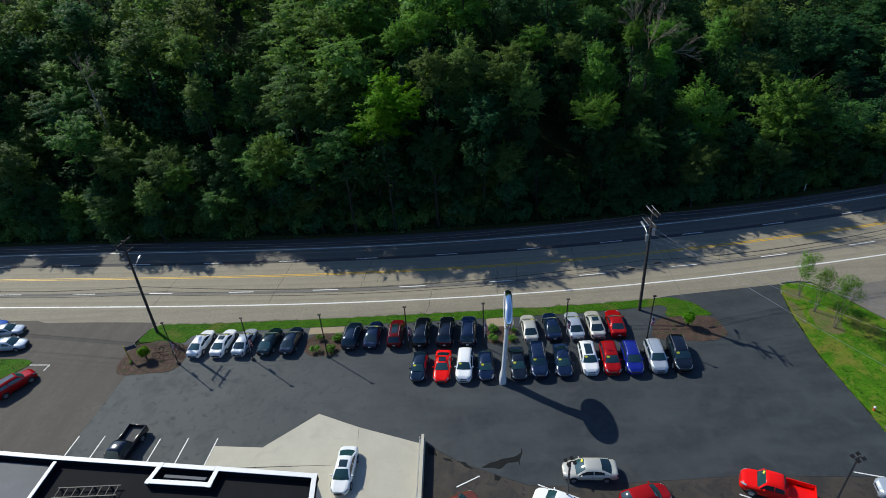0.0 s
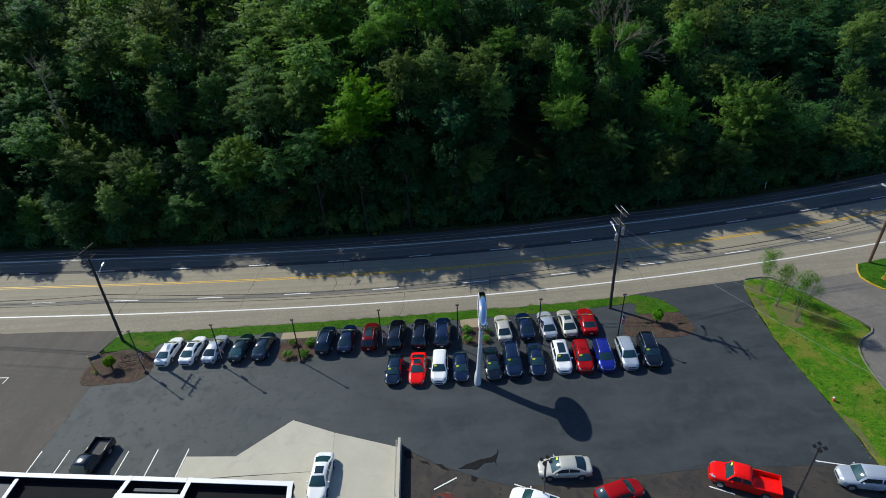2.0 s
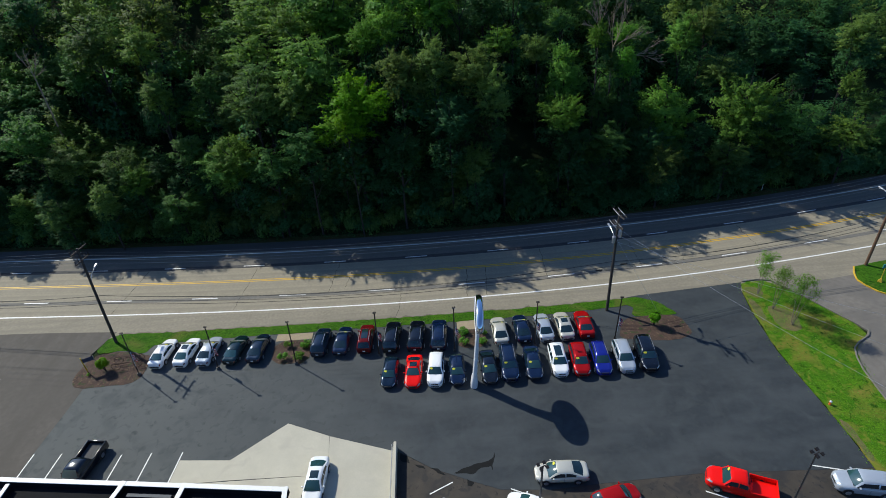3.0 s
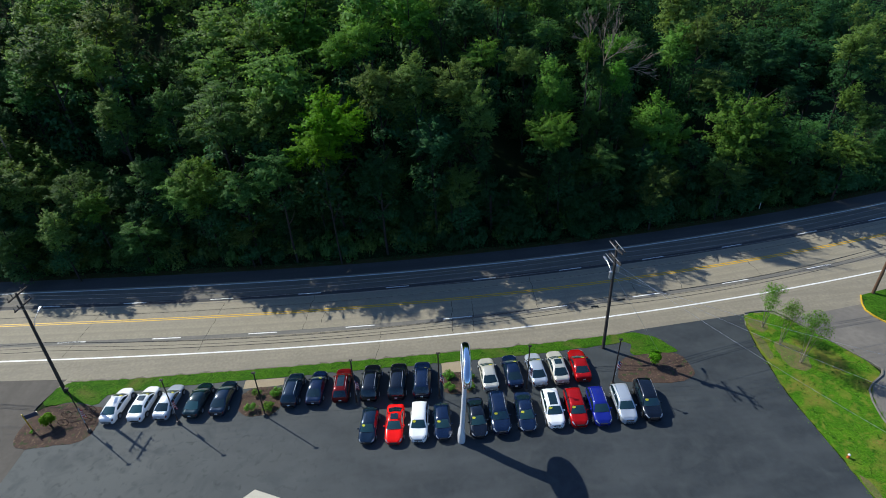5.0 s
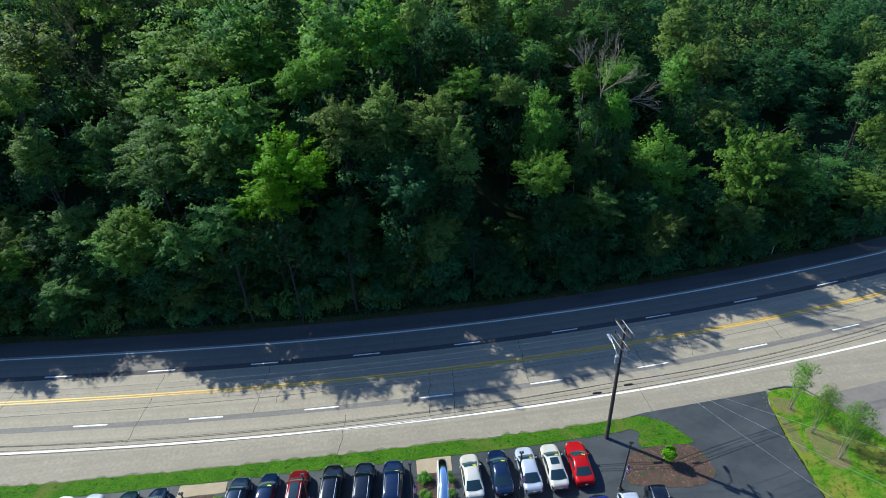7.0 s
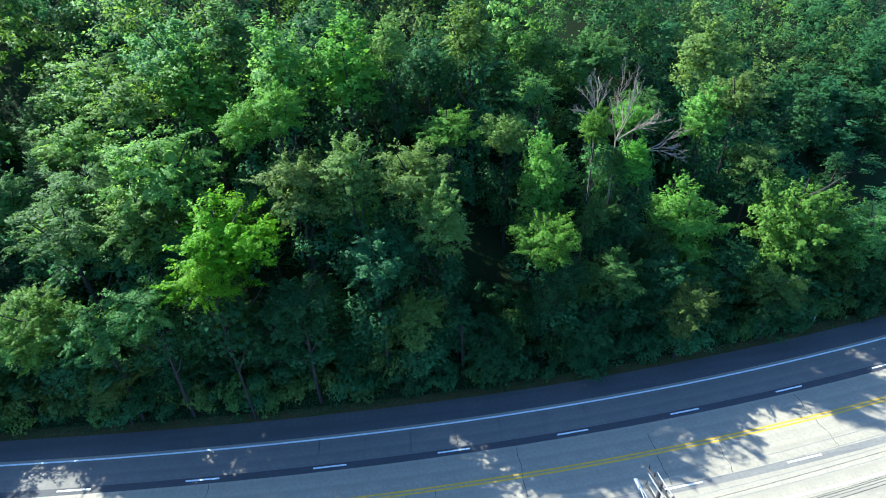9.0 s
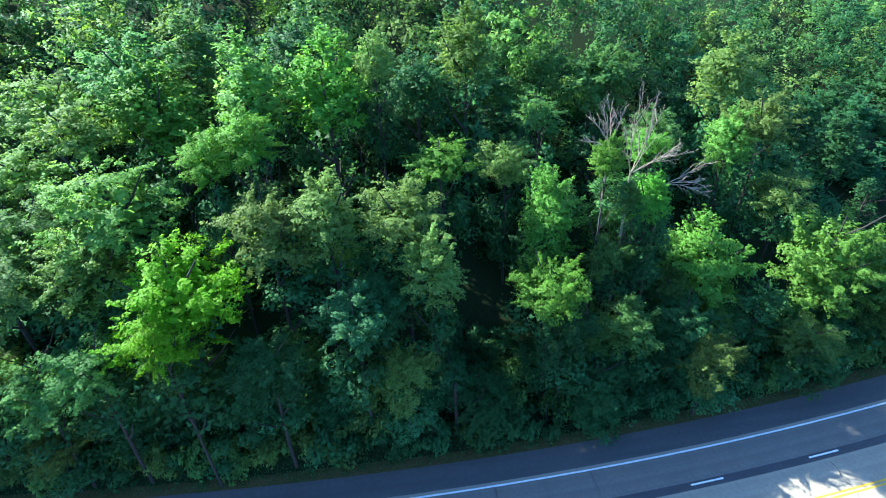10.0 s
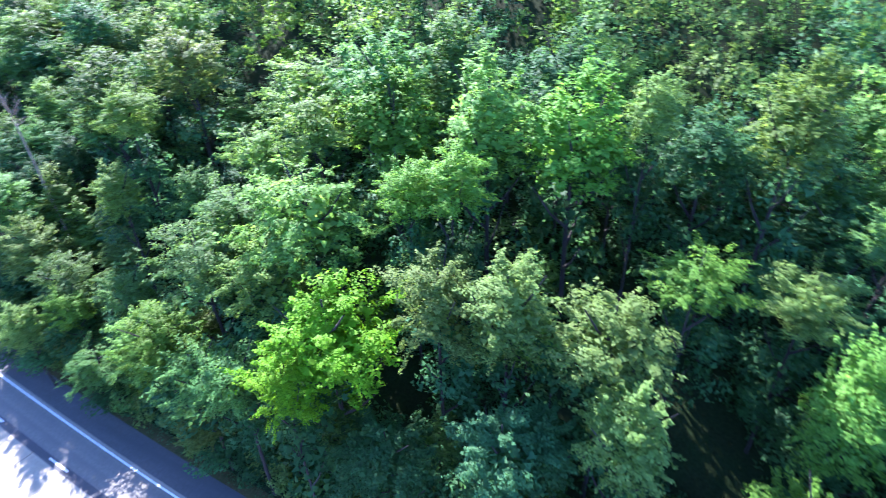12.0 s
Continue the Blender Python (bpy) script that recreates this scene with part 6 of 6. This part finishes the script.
# ---------------------------------------------------------------- shrubs, young trees and small things by the lot
SH = {}
for i, (n, per, size) in enumerate(((14, 42, 0.16), (16, 34, 0.2))):
    g = np.random.default_rng(40 + i)
    P = crown_points("mound", g, n) * np.array((0.62, 0.62, 0.5)) + np.array((0, 0, 0.55))
    SH[i] = leaves_mesh("foliage", leaf_cloud(P, np.full(n, 0.28), per * 2, size * 0.72, 0.9, 60 + i), LEAF["lush"])
STEM = bm_mesh("stem", tube([(0, 0, -0.05), (0.03, 0, 0.35), (0, 0.02, 0.7)], [0.05, 0.04, 0.015], 6), M["bark"])
for i, (x, y, s) in enumerate(((-19.2, 47.6, 1.0), (-17.3, 47.5, 1.0), (-19.0, 49.6, 0.9), (-16.9, 49.5, 1.0), (2.0, 47.7, 1.0), (2.0, 49.4, 1.0), (4.3, 49.2, 0.9), (4.1, 47.7, 0.8), (-41.9, 47.4, 0.4))):
    t = empty("bush", pose(x, y, 0.03, 0, 0, i * 77) @ Matrix.Diagonal((s * 0.84, s * 0.84, s * 0.85, 1)))
    tagged(t, "small rounded bright green bush in mulch", "bush", "bushes in the beds")
    piece("stem", STEM, t)
    piece("foliage", SH[i % 2], t)


def young_tree(x, y, high, spread, seed, stems, sparse, label, tone="bright", leaf=0.2, wood="bark", slim=1.0):
    g = np.random.default_rng(seed)
    t = empty("young_tree", pose(x, y, 0.05))
    tagged(t, label, "tree", "young trees")
    bm = bmesh.new()
    tips = []
    for k in range(stems):
        a = 2 * math.pi * k / stems + seed
        e = Vector((math.cos(a), math.sin(a), 0)) * spread * (0.5 if stems > 1 else 0.05)
        path = [Vector((0, 0, -0.1)) + e * 0.1, e * 0.45 + Vector((0, 0, high * 0.4)), e * 0.8 + Vector((0, 0, high * 0.75)), e + Vector((0, 0, high * 0.97))]
        tube(path, [0.06 * slim, 0.045 * slim, 0.03 * slim, 0.01], 6, bm)
        for j in range(9):
            u = 0.35 + 0.6 * j / 9
            i0 = min(2, int(u * 3))
            p = path[i0].lerp(path[i0 + 1], u * 3 - i0)
            d = Vector((*g.normal(size=2), 0.7)).normalized() * spread * (1.05 - u) * 1.1
            tube([p, p + d * 0.5, p + d + Vector((0, 0, 0.1))], [0.022 * slim, 0.012 * slim, 0.004], 4, bm, False)
            tips += [p + d * w for w in (0.5, 0.75, 1.0)]
    part("trunk", bm, M[wood], t)
    C = np.array([tuple(p) for p in tips])
    piece("crown", leaves_mesh("crown", leaf_cloud(C, np.full(len(C), 0.36 if leaf > 0.15 else 0.55), sparse, leaf, 0.8, seed), LEAF[tone]), t)


for px, py, ph, pw, sd, st in ((39.0, 52.5, 6.2, 1.5, 2, 3), (39.25, 49.5, 6.0, 1.3, 3, 3), (39.85, 46.6, 7.0, 1.7, 4, 4)):
    young_tree(px, py, ph, pw, sd, st, 33, "slender young birch with wispy light leaves in the grass", "lush", 0.125, "dead_wood", 0.7)
young_tree(-64.8, 48.0, 6.5, 2.4, 9, 2, 26, "young broadleaf tree in a grass patch", "fresh")
young_tree(24.5, 48.4, 1.7, 0.5, 5, 3, 46, "small bright green sapling in mulch", "bright", 0.16)
young_tree(-40.2, 48.0, 1.6, 0.55, 6, 3, 42, "small bright green sapling in mulch", "bright", 0.16)

# tufts of grass on the verge, the bank and the island
def inside(p, poly):
    c = False
    for a, b in zip(poly, poly[1:] + poly[:1]):
        if (a[1] > p[1]) != (b[1] > p[1]) and p[0] < (b[0] - a[0]) * (p[1] - a[1]) / (b[1] - a[1]) + a[0]:
            c = not c
    return c


def tufts(name, ob, count, size, seed, tone, label):
    g = np.random.default_rng(seed)
    vs = [v.co for v in ob.data.vertices]
    n = len(vs) // 2
    poly = [(v.x, v.y) for v in vs[:n]]
    z = max(v.z for v in vs)
    x0, x1, y0, y1 = min(p[0] for p in poly), max(p[0] for p in poly), min(p[1] for p in poly), max(p[1] for p in poly)
    pts = []
    while len(pts) < count:
        p = (g.uniform(x0, x1), g.uniform(y0, y1))
        if inside(p, poly):
            pts.append((*p, z + 0.01))
    V = leaf_cloud(np.array(pts), np.full(len(pts), 0.6), 4, size, 0.04, seed, 3.0)
    V[:, 2] = np.maximum(V[:, 2], z - 0.01)
    tagged(new(name, leaves_mesh(name, V, LEAF[tone])), label, "grass", kind="stuff")


tufts("grass_tufts", verge, 3500, 0.05, 21, "grass", "short green blades of mown grass")
tufts("grass_tufts", field, 5000, 0.055, 22, "grass", "uneven tufts of yellow-green grass")
tufts("grass_tufts", field, 900, 0.16, 23, "lush", "broad-leaved weeds scattered through the grass")

# a yellow post with a small board, a rusty cart frame, and oddments
t = empty("yellow_post", pose(-42.3, 48.0, 0))
tagged(t, "yellow steel post with a small dark banner", "post")
part("post", tube([(0, 0, -0.1), (0.02, 0, 2.3)], 0.06, 8), M["yellow_paint"], t)
part("post", tube([(1.1, 0.5, -0.1), (1.12, 0.5, 2.1)], 0.04, 8), M["steel"], t)
part("banner", box((1.15, 0.02, 0.55), pose(0.56, 0.25, 1.75, 0, 0, 24)), M["banner"], t, "small dark banner")
ct = empty("iron_cart", pose(-37.7, 48.7, 0.05, 0, 0, 8))
tagged(ct, "rusty iron frame with spoked wheels standing in mulch", "cart")
for sx in (-1.2, 1.2):
    for sy in (-0.55, 0.55):
        ring = [(sx + 0.5 * math.cos(a), sy, 0.5 + 0.5 * math.sin(a)) for a in (2 * math.pi * i / 16 for i in range(17))]
        w = part("wheel", tube(ring, 0.03, 5), M["rust"], ct)
        for k in range(4):
            a = math.pi * k / 4
            part("spoke", tube([(sx - 0.5 * math.cos(a), sy, 0.5 - 0.5 * math.sin(a)), (sx + 0.5 * math.cos(a), sy, 0.5 + 0.5 * math.sin(a))], 0.015, 4), M["rust"], w)
for sy in (-0.45, 0.45):
    part("rail", tube([(-1.5, sy, 0.75), (1.5, sy, 0.75)], 0.035, 5), M["rust"], ct)
for k in range(5):
    part("slat", box((0.06, 0.95, 0.03), pose(-1.2 + k * 0.6, 0, 0.79)), M["rust"], ct)
hy = empty("fire_hydrant", pose(36.95, 35.1, 0.03) @ Matrix.Scale(0.75, 4))
tagged(hy, "small orange hydrant with a pale cap in grass", "hydrant")
part("barrel", tube([(0, 0, -0.05), (0, 0, 0.08), (0, 0, 0.1), (0, 0, 0.5)], [0.17, 0.17, 0.12, 0.12], 12), M["orange"], hy)
part("cap", tube([(0, 0, 0.5), (0, 0, 0.56), (0, 0, 0.68)], [0.17, 0.16, 0.05], 12), M["lamp_glass"], hy, "pale grey cap")
for a in (0, 2.1, 4.2):
    part("nozzle", tube([(0, 0, 0.36), (0.2 * math.cos(a), 0.2 * math.sin(a), 0.36)], 0.05, 8), M["orange"], hy)
bx = empty("roadside_sign", pose(54.6, 52.9, 0.08))
tagged(bx, "small teal sign board on a yellow foot", "sign")
part("foot", tube([(0, 0, 0), (0, 0, 0.5)], [0.35, 0.08], 4), M["yellow_paint"], bx)
part("post", tube([(0, 0, 0.3), (0.2, 0.3, 1.9)], 0.05, 6), M["yellow_paint"], bx)
part("board", box((0.7, 0.12, 0.55), pose(0.22, 0.33, 2.1), 0.03), M["teal"], bx)
mk = empty("marker_post", pose(53.2, 78.2, 0))
tagged(mk, "thin white marker post at the roadside", "post")
part("post", tube([(0, 0, -0.2), (0, 0, 1.3)], 0.05, 6), M["sign_white"], mk)

# ---------------------------------------------------------------- concrete panels of the road
bm = box((4.574, 3.46, 0.1), Matrix.Translation((0, 0, -0.05)), 0.003)
panel_me = bm_mesh("panel", bm, M["slab"], False)
# far-lane panels, with that shade in their colour
shaded_me = panel_me.copy()
shaded_me.materials[0] = M["slab_shaded"]
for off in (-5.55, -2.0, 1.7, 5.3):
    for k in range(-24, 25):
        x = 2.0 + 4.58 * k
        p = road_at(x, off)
        piece("panel", shaded_me if off > 5 else panel_me, road, m=pose(p[0], p[1], 0.0, 0, 0, road_turn(x)) @ Matrix.Diagonal((1.0, 1.03, 1, 1)))
